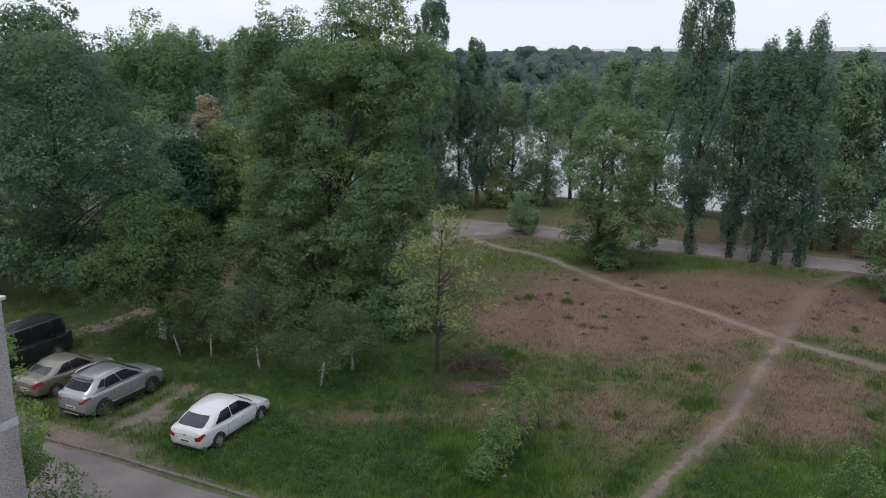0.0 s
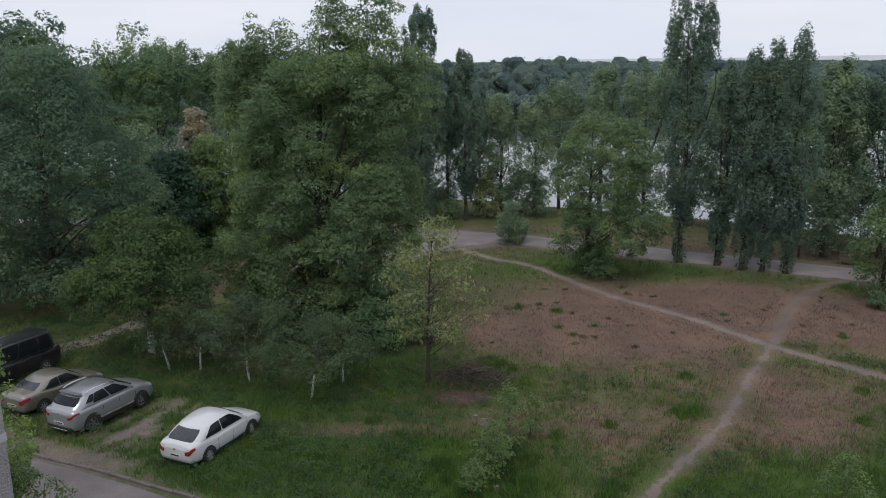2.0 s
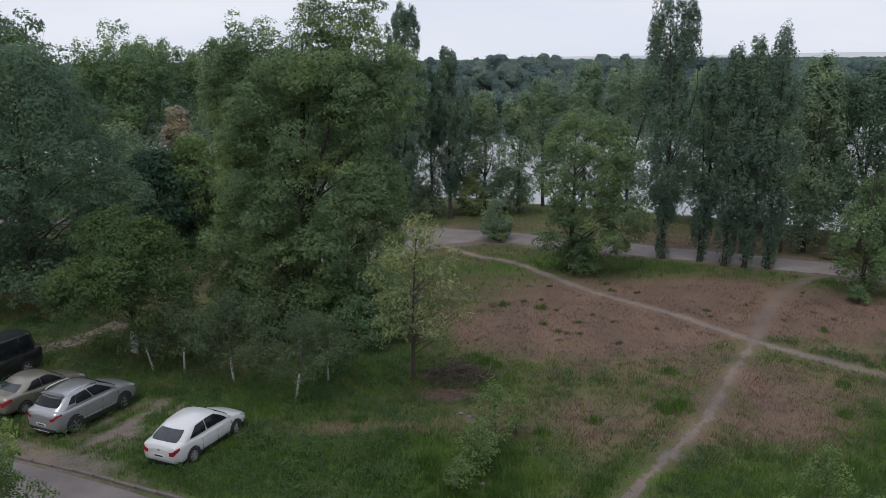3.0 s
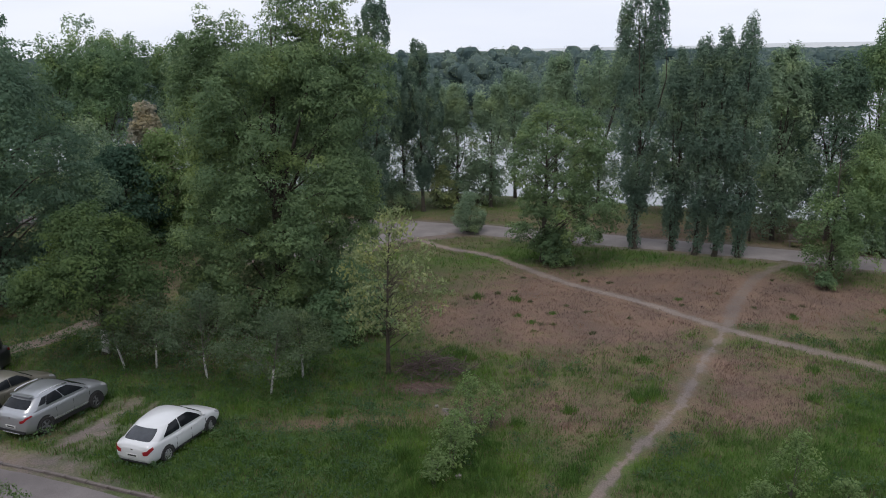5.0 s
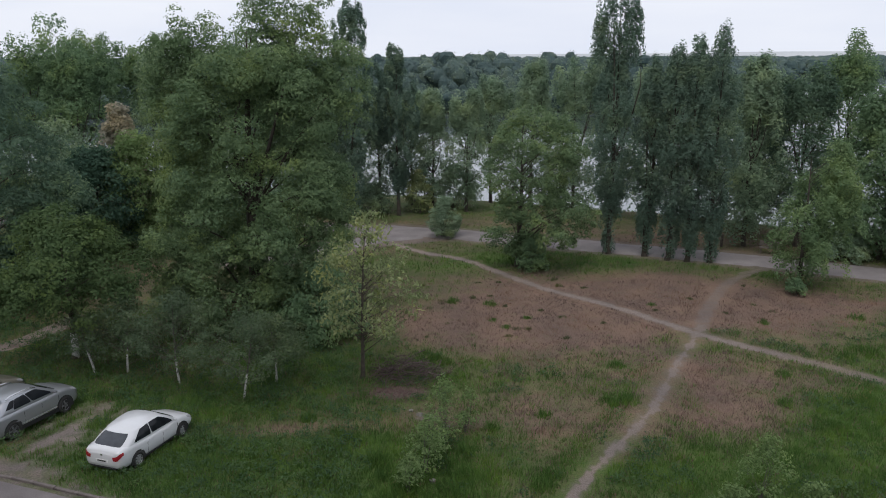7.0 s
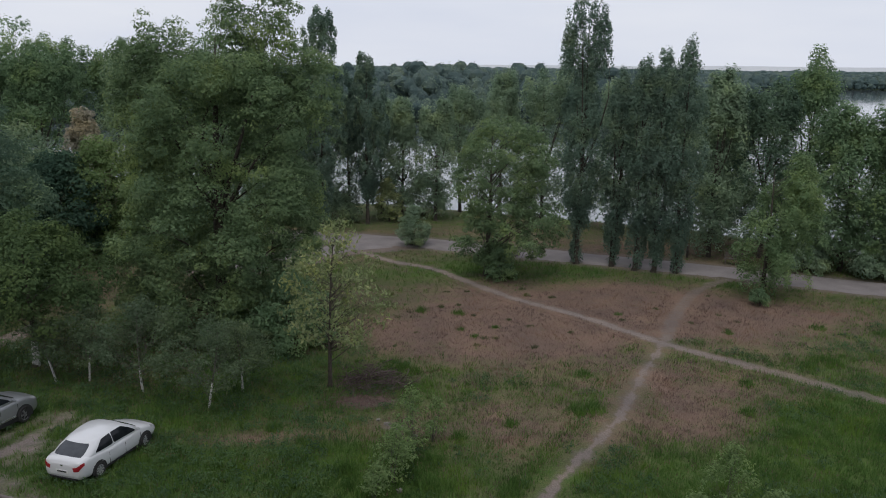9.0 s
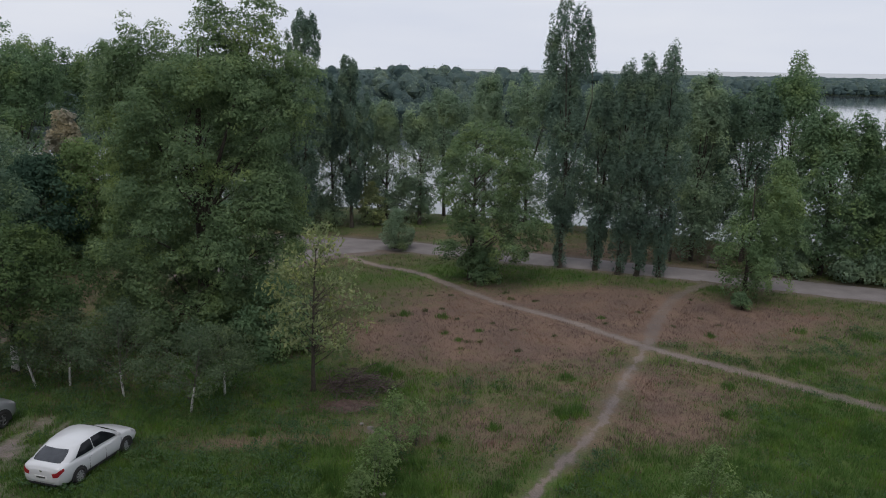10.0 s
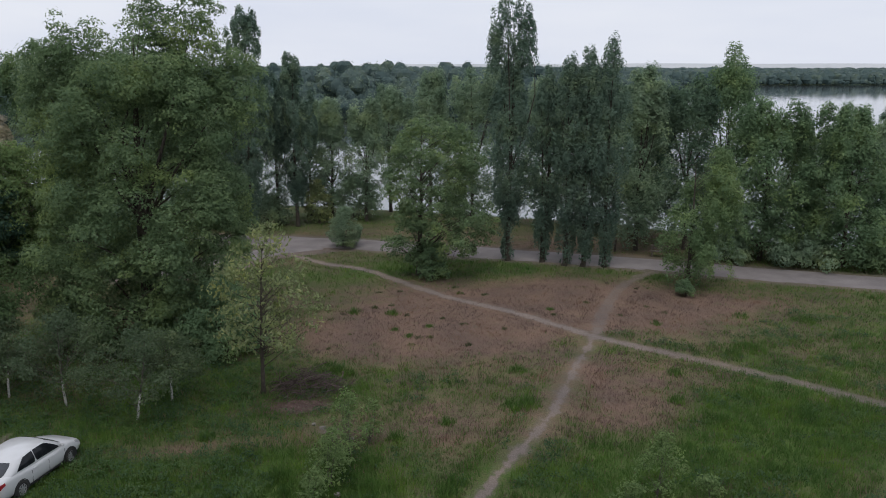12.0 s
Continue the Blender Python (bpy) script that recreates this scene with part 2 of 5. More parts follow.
def bm_mesh(name, bm, mat, smooth=False):
    me = bpy.data.meshes.new(name)
    bm.to_mesh(me)
    bm.free()
    me.materials.append(mat)
    if smooth:
        me.polygons.foreach_set("use_smooth", [True] * len(me.polygons))
    return me


def box_mesh(name, size, centre, mat, bevel=0.0):
    bm = bmesh.new()
    bmesh.ops.create_cube(bm, size=1.0, matrix=Matrix.Translation(centre) @ Matrix.Diagonal((*size, 1)))
    if bevel:
        bmesh.ops.bevel(bm, geom=bm.edges[:], offset=bevel, segments=2, affect="EDGES")
    return bm_mesh(name, bm, mat)


def tube(points, radii, sides=7):
    """A tapering tube along points, as vertices and faces."""
    pts = [Vector(p) for p in points]
    verts, faces = [], []
    for k, p in enumerate(pts):
        d = (pts[min(k + 1, len(pts) - 1)] - pts[max(k - 1, 0)]).normalized()
        a = d.cross(Vector((0.3, 0.9, 0.2))).normalized()
        b = d.cross(a)
        for s in range(sides):
            w = 2 * math.pi * s / sides
            verts.append(p + (a * math.cos(w) + b * math.sin(w)) * radii[k])
    for k in range(len(pts) - 1):
        for s in range(sides):
            n = (s + 1) % sides
            faces.append((k * sides + s, k * sides + n, (k + 1) * sides + n, (k + 1) * sides + s))
    verts.append(pts[-1])
    for s in range(sides):
        faces.append(((len(pts) - 1) * sides + s, (len(pts) - 1) * sides + (s + 1) % sides, len(verts) - 1))
    return verts, faces


class Shape:
    """Gathers pieces of one mesh."""

    def __init__(self):
        self.v, self.f = [], []

    def add(self, verts, faces):
        o = len(self.v)
        self.v += [tuple(p) for p in verts]
        self.f += [tuple(i + o for i in f) for f in faces]

    def mesh(self, name, mat, smooth=False):
        return mesh_from(name, self.v, self.f, mat, smooth)


def leaves(rng, centres, outward, size, narrow=0.5, droop=0.0, folded=True, loose=0.3):
    """Leaf blades at centres, lying roughly across the outward way: folded blades, or for fine far foliage single ones. Returns vertex and face arrays."""
    n = len(centres)
    nor = outward + rng.normal(0, loose, (n, 3)) + np.array((0, 0, 0.2))
    nor /= np.linalg.norm(nor, axis=1)[:, None] + 1e-9
    a = np.cross(nor, rng.normal(0, 1, (n, 3)))
    a[:, 2] -= droop
    a /= np.linalg.norm(a, axis=1)[:, None] + 1e-9
    b = np.cross(nor, a)
    s = (size * rng.uniform(0.6, 1.35, n))[:, None]
    if folded:
        fold = nor * s * 0.18
        v = np.stack((centres - a * s * 0.5, centres + b * s * narrow * 0.5 - fold, centres + a * s * 0.5, centres - b * s * narrow * 0.5 - fold), 1)
    else:
        v = np.stack((centres - a * s * 0.45 + b * s * 0.38, centres - a * s * 0.4 - b * s * 0.38, centres + a * s * 0.6), 1)
    k = v.shape[1]
    return v.reshape(-1, 3), np.arange(k * n).reshape(n, k)


def ripple(p, scale, seed):
    """A smooth random field at points p, about -1 to 1."""
    r = np.random.default_rng(seed)
    out = np.zeros(len(p))
    for k in range(7):
        w = r.normal(0, 1, 3)
        w *= scale * (0.6 + 0.25 * k) / np.linalg.norm(w)
        out += np.sin(p @ w + r.uniform(0, 6.28)) / (1 + 0.12 * k)
    return out / 3.2


def crown_mesh(name, rng, sprays, lobes, count, size, mat, narrow=0.55, droop=0.0, folded=False, fill=0.15):
    """Leaves on the domed tops of sprays (rows of centre, radius, height ratio, outward way), and some inside the lobes that bear them."""
    sp, lo = np.array(sprays), np.array(lobes)
    n = int(count * (1 - fill))
    which = rng.choice(len(sp), n, p=sp[:, 3] ** 2 / (sp[:, 3] ** 2).sum())
    q = sp[which]
    axis = q[:, 5:8]
    d = rng.normal(0, 1, (n, 3))
    d /= np.linalg.norm(d, axis=1)[:, None]
    dot = (d * axis).sum(1)
    low = dot < -0.1
    d[low] -= (1.75 * dot[low])[:, None] * axis[low]
    d /= np.linalg.norm(d, axis=1)[:, None]
    r = q[:, 3] * (0.5 + 0.55 * rng.random(n) ** 0.7 + np.abs(rng.normal(0, 0.16, n)))
    c = q[:, :3] + d * np.stack((r, r, r * q[:, 4]), 1)
    out = d + axis * 0.35
    m = count - n
    if m > 0:
        which = rng.choice(len(lo), m, p=lo[:, 3] ** 2 / (lo[:, 3] ** 2).sum())
        e = rng.normal(0, 1, (m, 3))
        e /= np.linalg.norm(e, axis=1)[:, None]
        c = np.concatenate((c, lo[which, :3] + e * (lo[which, 3] * rng.uniform(0.35, 0.85, m))[:, None] * np.stack((np.ones(m), np.ones(m), lo[which, 4]), 1)))
        out = np.concatenate((out, e))
    keep = c[:, 2] > 0.05
    v, f = leaves(rng, c[keep], out[keep], size, narrow, droop, folded, 0.4)
    return mesh_from(name, v, f, mat)


def bent(rng, a, b, sag, steps=4):
    a, b = Vector(a), Vector(b)
    side = Vector(rng.normal(0, 1, 3)) * (b - a).length * 0.07
    pts = []
    for k in range(steps + 1):
        u = k / steps
        pts.append(a.lerp(b, u) + side * math.sin(u * math.pi) + Vector((0, 0, sag * math.sin(u * math.pi))))
    return pts


def profile(u, low, belly, tip):
    """Crown half-width, 0 to 1, at the height u of the crown."""
    if u < belly:
        return low + (1 - low) * math.sin(0.5 * math.pi * u / belly)
    return max(tip, math.cos(0.5 * math.pi * (u - belly) / (1 - belly) * 0.97) ** 0.8)


def tree(name, seed, x, y, z, height, width, start, leafs, size, mat, label, bark=None, low=0.45, belly=0.4, tip=0.12, spray=0.0,
         trunk=0.0, lean=(0, 0), tall=1.0, painted=0.0, group="", kind="", category="tree", narrow=0.55, droop=0.0, stems=1, limbs=0.4, outline=None, top=0.0,
         gaps=0.6, folded=False, heads=(), fill=0.09, lobe=0.0, cover=1.3):
    """A broad-crowned or columnar tree: trunk with limbs, lobes of foliage within the outline, and leafy sprays on the lobes.
    outline: rows of height (0 to 1 from start to top), reach to the left and to the right. heads: upright leaders above it, as x, y, low, high, radius."""
    rng = np.random.default_rng(seed)
    bark = bark or BARK
    root = thing(name, pose(x, y, z, 0, 0, 0), label, category, group, kind)
    trunk = trunk or height * 0.018
    top = top or height
    wood = Shape()
    ax = lambda u: Vector((lean[0] * u + 0.12 * math.sin(3 * u + seed), lean[1] * u + 0.12 * math.cos(2.3 * u + seed), height * u))
    column = tall >= 2
    if not outline:
        outline = [(k / 10, *(2 * [width * 0.5 * (min(0.2 + 1.5 * k / 10, 1.0, tip + 1.3 * (1 - k / 10) ** 0.7) if column else profile(k / 10, low, belly, tip))])) for k in range(11)]

    def reach(u):
        for (u0, l0, r0), (u1, l1, r1) in zip(outline, outline[1:]):
            if u <= u1:
                t = (u - u0) / (u1 - u0)
                return l0 + (l1 - l0) * t, r0 + (r1 - r0) * t
        return outline[-1][1:]

    # lobes: x, y, z, radius, height ratio
    size_l = lobe or min(max(width * (0.2 if column else 0.155), 0.28), 1.9)
    rise = 1.9 if column else 1.25 if tall > 1.1 else 0.72
    mean = sum(l + r for _, l, r in outline) / len(outline) / 2
    count = int(cover * 2 * math.pi * mean * (top - start) / (math.pi * size_l * size_l * rise)) + 6
    lobes = []
    for k in range(count):
        u = (k + rng.uniform(0.1, 0.9)) / count
        left, right = reach(u)
        half = (left + right) / 2
        r = min(size_l * rng.uniform(0.65, 1.2), max(half * 0.75, 0.2))
        ang = k * 2.399 + rng.uniform(-0.6, 0.6)
        q = max(0.0, half * rng.uniform(0.86, 1.08) - r) * (1.0 if rng.random() < 0.78 else rng.uniform(0.1, 0.8))
        c0 = ax(u * 0.9)
        lobes.append((c0.x + q * math.cos(ang) + (right - left) / 2, c0.y + q * math.sin(ang), start + (top - start) * u - r * rise * (u - 0.35), r, rise * rng.uniform(0.85, 1.2)))
    for dx, dy, z0, z1, r0 in heads:
        n = max(6, int((z1 - z0) * 4.2 / r0))
        for k in range(n):
            u = (k + rng.uniform(0.2, 0.8)) / n
            rr = r0 * min(1.0, 0.42 + 1.1 * (1 - u) ** 0.7)
            ang = k * 2.399 + rng.uniform(-0.5, 0.5)
            r = rr * rng.uniform(0.42, 0.62)
            q = max(0.0, rr * rng.uniform(0.8, 1.25) - r)
            lobes.append((dx + q * math.cos(ang), dy + q * math.sin(ang), z0 + (z1 - z0) * u - 0.4 * r * u, r, 1.25))
    # sprays on the lobes
    pr0 = spray or min(max(size_l * 0.46, 0.12), 0.72)
    sprays = []
    for lx, ly, lz, lr, lh in lobes:
        away = Vector((lx, ly, 0)) - Vector((ax(min(1, max(0, lz / height))).x, 0, 0))
        away = away.normalized() if away.length > 0.05 else Vector((0, 0, 0))
        for k in range(max(3, round(2.3 * lh ** 0.5 * (lr / pr0) ** 2))):
            d = Vector(rng.normal(0, 1, 3)) + away * 0.7 + Vector((0, 0, 0.45 if not column else 0.1))
            d.normalize()
            pr = pr0 * rng.uniform(0.6, 1.3)
            q = lr * (0.95 - abs(rng.normal(0, 0.16)))
            p = (lx + d.x * q, ly + d.y * q, max(lz + d.z * q * lh, start * 0.6 + pr * 0.3))
            way = (d * 0.75 + Vector((0, 0, 0.75))).normalized() if not column else (d * 0.8 + Vector((0, 0, 0.55))).normalized()
            sprays.append((*p, pr * (0.62 if column else 1.0), (2.3 if column else 1.2 if tall > 1.1 else 0.68) * rng.uniform(0.8, 1.25), *way))
    field = ripple(np.array(sprays)[:, :3], 1.5 / size_l, seed) + rng.normal(0, 0.25, len(sprays))
    kept = [q for q, g in zip(sprays, field) if g > -gaps or (heads and q[2] > 0.75 * height)]
    for s in range(stems):
        off = Vector((0, 0, 0)) if stems == 1 else Vector((math.cos(s * 2.1 + seed), math.sin(s * 2.1 + seed), 0)) * (width * 0.06)
        pts = [Vector((0, 0, -0.15)) + off * 0.4] + [ax(u) + off * (0.4 + 2.0 * u) for u in (0.02, 0.08, 0.16, 0.3, 0.45, 0.6, 0.75, 0.9)]
        rad = [trunk * g / math.sqrt(stems) for g in (1.5, 1.15, 1.0, 0.9, 0.75, 0.58, 0.42, 0.26, 0.1)]
        wood.add(*tube(pts, rad, 9))
    for dx, dy, z0, z1, r0 in heads:
        wood.add(*tube(bent(rng, ax(0.3 + 0.2 * rng.random()), (dx, dy, z1 - 1.6), 0.0), [trunk * g for g in (0.42, 0.32, 0.2, 0.1, 0.04)], 6))
    for c in lobes:
        if rng.random() < limbs and (not heads or c[2] < 0.7 * height):
            out = math.hypot(c[0], c[1])
            h = max(0.06 * height, c[2] - (2.2 if column else 0.25 + 0.45 * rng.random()) * out - 0.3)
            a = ax(min(h / height, 0.85))
            r = trunk * (0.3 - 0.2 * h / height)
            pts = bent(rng, a, c[:3], 0.06 * out)
            wood.add(*tube(pts, [r, r * 0.75, r * 0.55, r * 0.35, r * 0.15], 5))
            for j in range(2):
                tip_at = Vector(c[:3]) + Vector(rng.normal(0, 0.6, 3)) * c[3]
                wood.add(*tube([pts[3], pts[3].lerp(tip_at, 0.5) + Vector((0, 0, 0.1 * c[3])), tip_at], [r * 0.35, r * 0.22, r * 0.08], 4))
    part("trunk", wood.mesh("trunk", bark, True), root)
    if painted:
        pts = [ax(u * painted / height / 3) for u in range(4)]
        part("painted_trunk_foot", mesh_from("painted_trunk_foot", *tube(pts, [trunk * 1.3, trunk * 1.14, trunk * 1.06, trunk * 1.03], 9), WHITEWASH, True), root, "whitewashed foot of the trunk")
    part("crown", crown_mesh("crown", rng, kept, lobes, leafs, size if folded else size * 0.85, mat, narrow, droop, folded, fill), root)
    return root


# ---- the lie of the land ----
def smooth(a, b, v):
    t = min(1.0, max(0.0, (v - a) / (b - a)))
    return t * t * (3 - 2 * t)


def along(p, line):
    """Distance of p from a polyline."""
    best = 1e9
    for (ax, ay), (bx, by) in zip(line, line[1:]):
        dx, dy = bx - ax, by - ay
        t = min(1, max(0, ((p[0] - ax) * dx + (p[1] - ay) * dy) / (dx * dx + dy * dy)))
        best = min(best, math.hypot(p[0] - ax - t * dx, p[1] - ay - t * dy))
    return best


def spline(points, n=6):
    """A smooth line through points."""
    out = []
    P = [Vector(p) for p in points]
    for i in range(len(P) - 1):
        p0, p1, p2, p3 = P[max(i - 1, 0)], P[i], P[i + 1], P[min(i + 2, len(P) - 1)]
        for k in range(n):
            t = k / n
            out.append(tuple(0.5 * (2 * p1 + (p2 - p0) * t + (2 * p0 - 5 * p1 + 4 * p2 - p3) * t * t + (3 * p1 - p0 - 3 * p2 + p3) * t ** 3)))
    out.append(tuple(P[-1]))
    return out


ROAD = spline([(-70, 78), (-40, 76), (-18, 73.5), (-5, 70.5), (3, 68), (10, 65), (18, 60.8), (26, 56.6), (34, 51.8), (42, 47.2), (60, 38), (90, 22)])
BRANCH = spline([(3, 66.5), (-1.5, 64.8), (-5.2, 61.2), (-7.6, 59.6), (-9.5, 58.9)])
PATH_A = spline([(5.4, 22.5), (6.9, 24.9), (8.5, 27.2), (11.5, 31.1), (14.3, 36.0), (17.2, 40.7), (19.2, 44.4), (22.4, 49.6), (25.4, 52.6), (28.5, 54.2)])
PATH_B = spline([(0.8, 63.6), (3.1, 60.5), (6.1, 57.7), (9.1, 52.4), (11.1, 49.2), (14.2, 45.3), (17.1, 40.7), (20.3, 36.9), (24, 32.6), (26.6, 29.2), (31, 23)])
KERB = spline([(-30, 34.6), (-16.3, 28.6), (-12.4, 27.0), (-6.5, 24.3), (4, 19.6), (20, 12.4)])
BANK = [(-400, 168), (-120, 150), (-60, 130), (-20, 112), (8, 101), (19, 95.7), (40, 84), (52, 70.7), (70, 58), (120, 30), (400, -150)]


def river_side(x, y):
    """Metres past the near bank's water line (minus: on land)."""
    d = along((x, y), BANK)
    for (ax, ay), (bx, by) in zip(BANK, BANK[1:]):
        if ax <= x < bx:
            return d if y > ay + (by - ay) * (x - ax) / (bx - ax) else -d
    return -d


def far_shore(x):
    """Where the land beyond the river begins."""
    if x < 60:
        return 262 + 8 * math.sin(x * 0.02) + 0.02 * abs(x)
    return 262 + 480 * smooth(110, 330, x)


def height_at(x, y):
    if y > 300:
        return -1.8 + 1.2 * smooth(far_shore(x), far_shore(x) + 40, y) if y > far_shore(x) else -4.5
    r = river_side(x, y)
    if r < 0:
        return -3.4 * smooth(-17, 1, r) + 0.05 * noise.noise((x * 0.25, y * 0.25, 0))
    if y > far_shore(x) - 12:
        return -4.5 + 2.8 * smooth(far_shore(x) - 12, far_shore(x) + 6, y)
    return -3.4 - 1.1 * smooth(0, 12, r)


# patches of cover: x, y, radius x, radius y, how green (1) or dry (0)
PATCHES = [
    (6.5, 45, 6.5, 6.5, -0.95), (14, 47, 6, 5, -0.7), (19, 48, 6, 5, -0.75), (12, 41.5, 5, 3, -0.5), (29, 45, 6, 4, -0.55), (24, 44, 4, 4, -0.5),
    (6.3, 30.6, 3.2, 2.8, -0.6), (15.5, 30.6, 3.2, 1.9, -0.75), (10, 28.6, 2.2, 2.2, -0.35), (-3.6, 30.6, 4.0, 0.7, -0.55), (2.4, 31, 1.4, 1.6, -0.5),
    (7, 36.5, 5, 2.6, 0.0), (15.5, 34.5, 3.5, 3, -0.4), (12.5, 33.5, 2.5, 3, -0.25), (12.8, 57, 9, 2.4, 0.5), (21, 30, 4.5, 3.5, 0.6), (14, 25.5, 7, 2.2, 0.6), (-2, 27, 7, 3, 0.6), (30, 38, 7, 3, 0.1), (21, 37.5, 3, 2.5, -0.35),
    (-9.5, 28.0, 3.5, 2.5, 0.45), (-10, 33, 5, 3, 0.35), (-4, 37, 6, 4, 0.3), (18.5, 33.5, 3, 1.5, -0.3), (-16, 54, 4, 6, -0.4), (26, 61, 10, 3.5, -0.52), (19, 65.5, 9, 4, -0.5), (6, 71.5, 9, 2, -0.36), (36, 43, 8, 4, 0.1),
]


def greenness(x, y):
    g = 0.68 + 0.3 * noise.noise((x * 0.16, y * 0.22, 3.0)) + 0.3 * noise.noise((x * 0.7, y * 0.9, 7.0))
    for cx, cy, rx, ry, a in PATCHES:
        q = ((x - cx) / rx) ** 2 + ((y - cy) / ry) ** 2
        if q < 6:
            g += a * 0.82 * math.exp(-q * 0.9)
    return min(1.0, max(0.0, g))


def path_wear(x, y):
    """How far feet have worn the two paths away: a core and a ragged fringe, fainter towards the road."""
    rag = 0.2 * noise.noise((x * 1.3, y * 1.3, 6.0)) + 0.14 * noise.noise((x * 4.0, y * 4.0, 9.0))
    da, db = along((x, y), PATH_A) + rag, along((x, y), PATH_B) + rag
    far = smooth(39, 43, y)
    a = (0.9 - 0.3 * far) * (1 - smooth(0.07 + 0.16 * far, 0.27 + 0.4 * far, da))
    a = max(a, (0.36 + 0.25 * noise.noise((x * 0.9, y * 0.9, 14.0))) * (1 - smooth(0.25, 0.75, da)))
    near = smooth(16.5, 22, x)
    b = max((0.95 - 0.33 * near) * (1 - smooth(0.2 + 0.06 * near, 0.48 + 0.3 * near, db)), 0.42 * (1 - smooth(0.35, 0.9, db)))
    return max(a, b), max(0.55 * (1 - far) * (1 - smooth(0.05, 0.3, da)), (1 - 0.9 * near) * (1 - smooth(0.1, 0.4, db)))


def bareness(x, y, paths=True):
    b = 0.0
    if 20 < y < 70 and -40 < x < 50:
        if paths:
            da, db = along((x, y), PATH_A), along((x, y), PATH_B)
            b = max(b, 0.9 * (1 - smooth(0.2, 0.85, da)), 0.9 * (1 - smooth(0.12, 0.7, db)))
        dk = along((x, y), KERB)
        b = max(b, (0.36 + 0.27 * (1 - smooth(-13, -8.5, x)) + 0.2 * noise.noise((x * 0.8, y * 0.8, 4.0))) * (1 - smooth(0.5, 2.4 if x < -9 else 1.2, dk)))
        # worn sandy patch between the parked cars
        u, w = (x + 12.2) * 0.92 - (y - 31.3) * 0.4, (x + 12.2) * 0.4 + (y - 31.3) * 0.92
        b = max(b, (0.58 + 0.75 * noise.noise((u * 1.9, w * 0.6, 8.0))) * math.exp(-(u / 2.0) ** 2) * (1 - smooth(1.6, 3.6, abs(w))))
        b = max(b, 0.75 * math.exp(-(((x - 0.9) / 1.6) ** 2 + ((y - 33.9) / 0.7) ** 2)), 0.6 * math.exp(-(((x - 2.0) / 0.8) ** 2 + ((y - 31.2) / 0.6) ** 2)))
        b = max(b, 0.8 * (1 - smooth(2.2, 3.4, along((x, y), BRANCH))))
    if 40 < y < 80:
        b = max(b, 0.55 * (1 - smooth(2.2, 3.6, along((x, y), ROAD))))
    return b


def build_ground():
    def lines(near0, near1, step, far):
        a = list(np.arange(near0, near1 + 0.01, step))
        lo, hi, g = [near0], [near1], step
        while hi[-1] < far:
            g = min(g * 1.35, 400)
            hi.append(hi[-1] + g)
            lo.append(lo[-1] - g)
        return sorted(lo[1:]) + a + hi[1:]

    xs = lines(-34, 48, 0.4, 4500)
    ys = sorted([v for v in lines(18, 84, 0.4, 5200) if v > -900 and not 234 < v < 296] + list(np.arange(236, 296, 4.0)))
    nx = len(xs)
    verts, cover = [], []
    for y in ys:
        for x in xs:
            z = height_at(x, y)
            near = -36 < x < 50 and 16 < y < 86
            g, b = (greenness(x, y), bareness(x, y, False)) if near else (0.75, 0.0)
            if near:
                flat = max(b, 1 - smooth(1.3, 1.9, min(along((x, y), PATH_A), along((x, y), PATH_B)))) if y < 66 else b
                z += 0.035 * noise.noise((x * 0.9, y * 0.9, 5)) * (1 - flat) - 0.03 * flat
            verts.append((x, y, z))
            sand = math.exp(-(((x + 12.2) / 3.0) ** 2 + ((y - 31.3) / 3.0) ** 2)) if near else 0.0
            cover.append((g, b, sand, 1))
    faces = [(j * nx + i, j * nx + i + 1, (j + 1) * nx + i + 1, (j + 1) * nx + i) for j in range(len(ys) - 1) for i in range(nx - 1)]
    me = mesh_from("ground", verts, faces, GROUND, True)
    layer = me.attributes.new("cover", "FLOAT_COLOR", "POINT")
    layer.data.foreach_set("color", np.array(cover, dtype=np.float32).ravel())
    tagged(new("ground", me), "rough meadow of green and reddish dry grass", "ground", kind="structure")


build_ground()


def strip(name, line, width, lift, mat, label, category, ragged=0.1, seed=1):
    """A flat way along a line, its edges uneven, its rim sunk into the ground."""
    pts = [Vector((*p, 0)) for p in line]
    fine = []
    for a, b in zip(pts, pts[1:]):
        n = max(1, int((b - a).length / 0.5))
        fine += [a.lerp(b, k / n) for k in range(n)]
    fine.append(pts[-1])
    verts, faces = [], []
    cols = (-0.5, -0.42, -0.2, 0.0, 0.2, 0.42, 0.5)
    for k, p in enumerate(fine):
        d = (fine[min(k + 1, len(fine) - 1)] - fine[max(k - 1, 0)]).normalized()
        side = Vector((-d.y, d.x, 0))
        for c in cols:
            w = width + ragged * 2 * noise.noise((k * 0.3, seed * 7.0 + (c > 0), 0.5)) + ragged * noise.noise((k * 1.1, seed * 3.0 + (c > 0), 2.5))
            q = p + side * c * w
            z = height_at(q.x, q.y) + lift - (0.12 if abs(c) == 0.5 else 0.0)
            verts.append((q.x, q.y, z))
    m = len(cols)
    for k in range(len(fine) - 1):
        for c in range(m - 1):
            faces.append((k * m + c, (k + 1) * m + c, (k + 1) * m + c + 1, k * m + c + 1))
    return tagged(new(name, mesh_from(name, verts, faces, mat, True)), label, category, kind="structure")


strip("road", ROAD, 3.9, 0.05, ROADWAY, "worn grey asphalt road along the river", "road", 0.15, seed=1)
strip("side_road", BRANCH, 2.6, 0.035, ROADWAY, "narrow grey asphalt side road", "road", 0.25, seed=2)


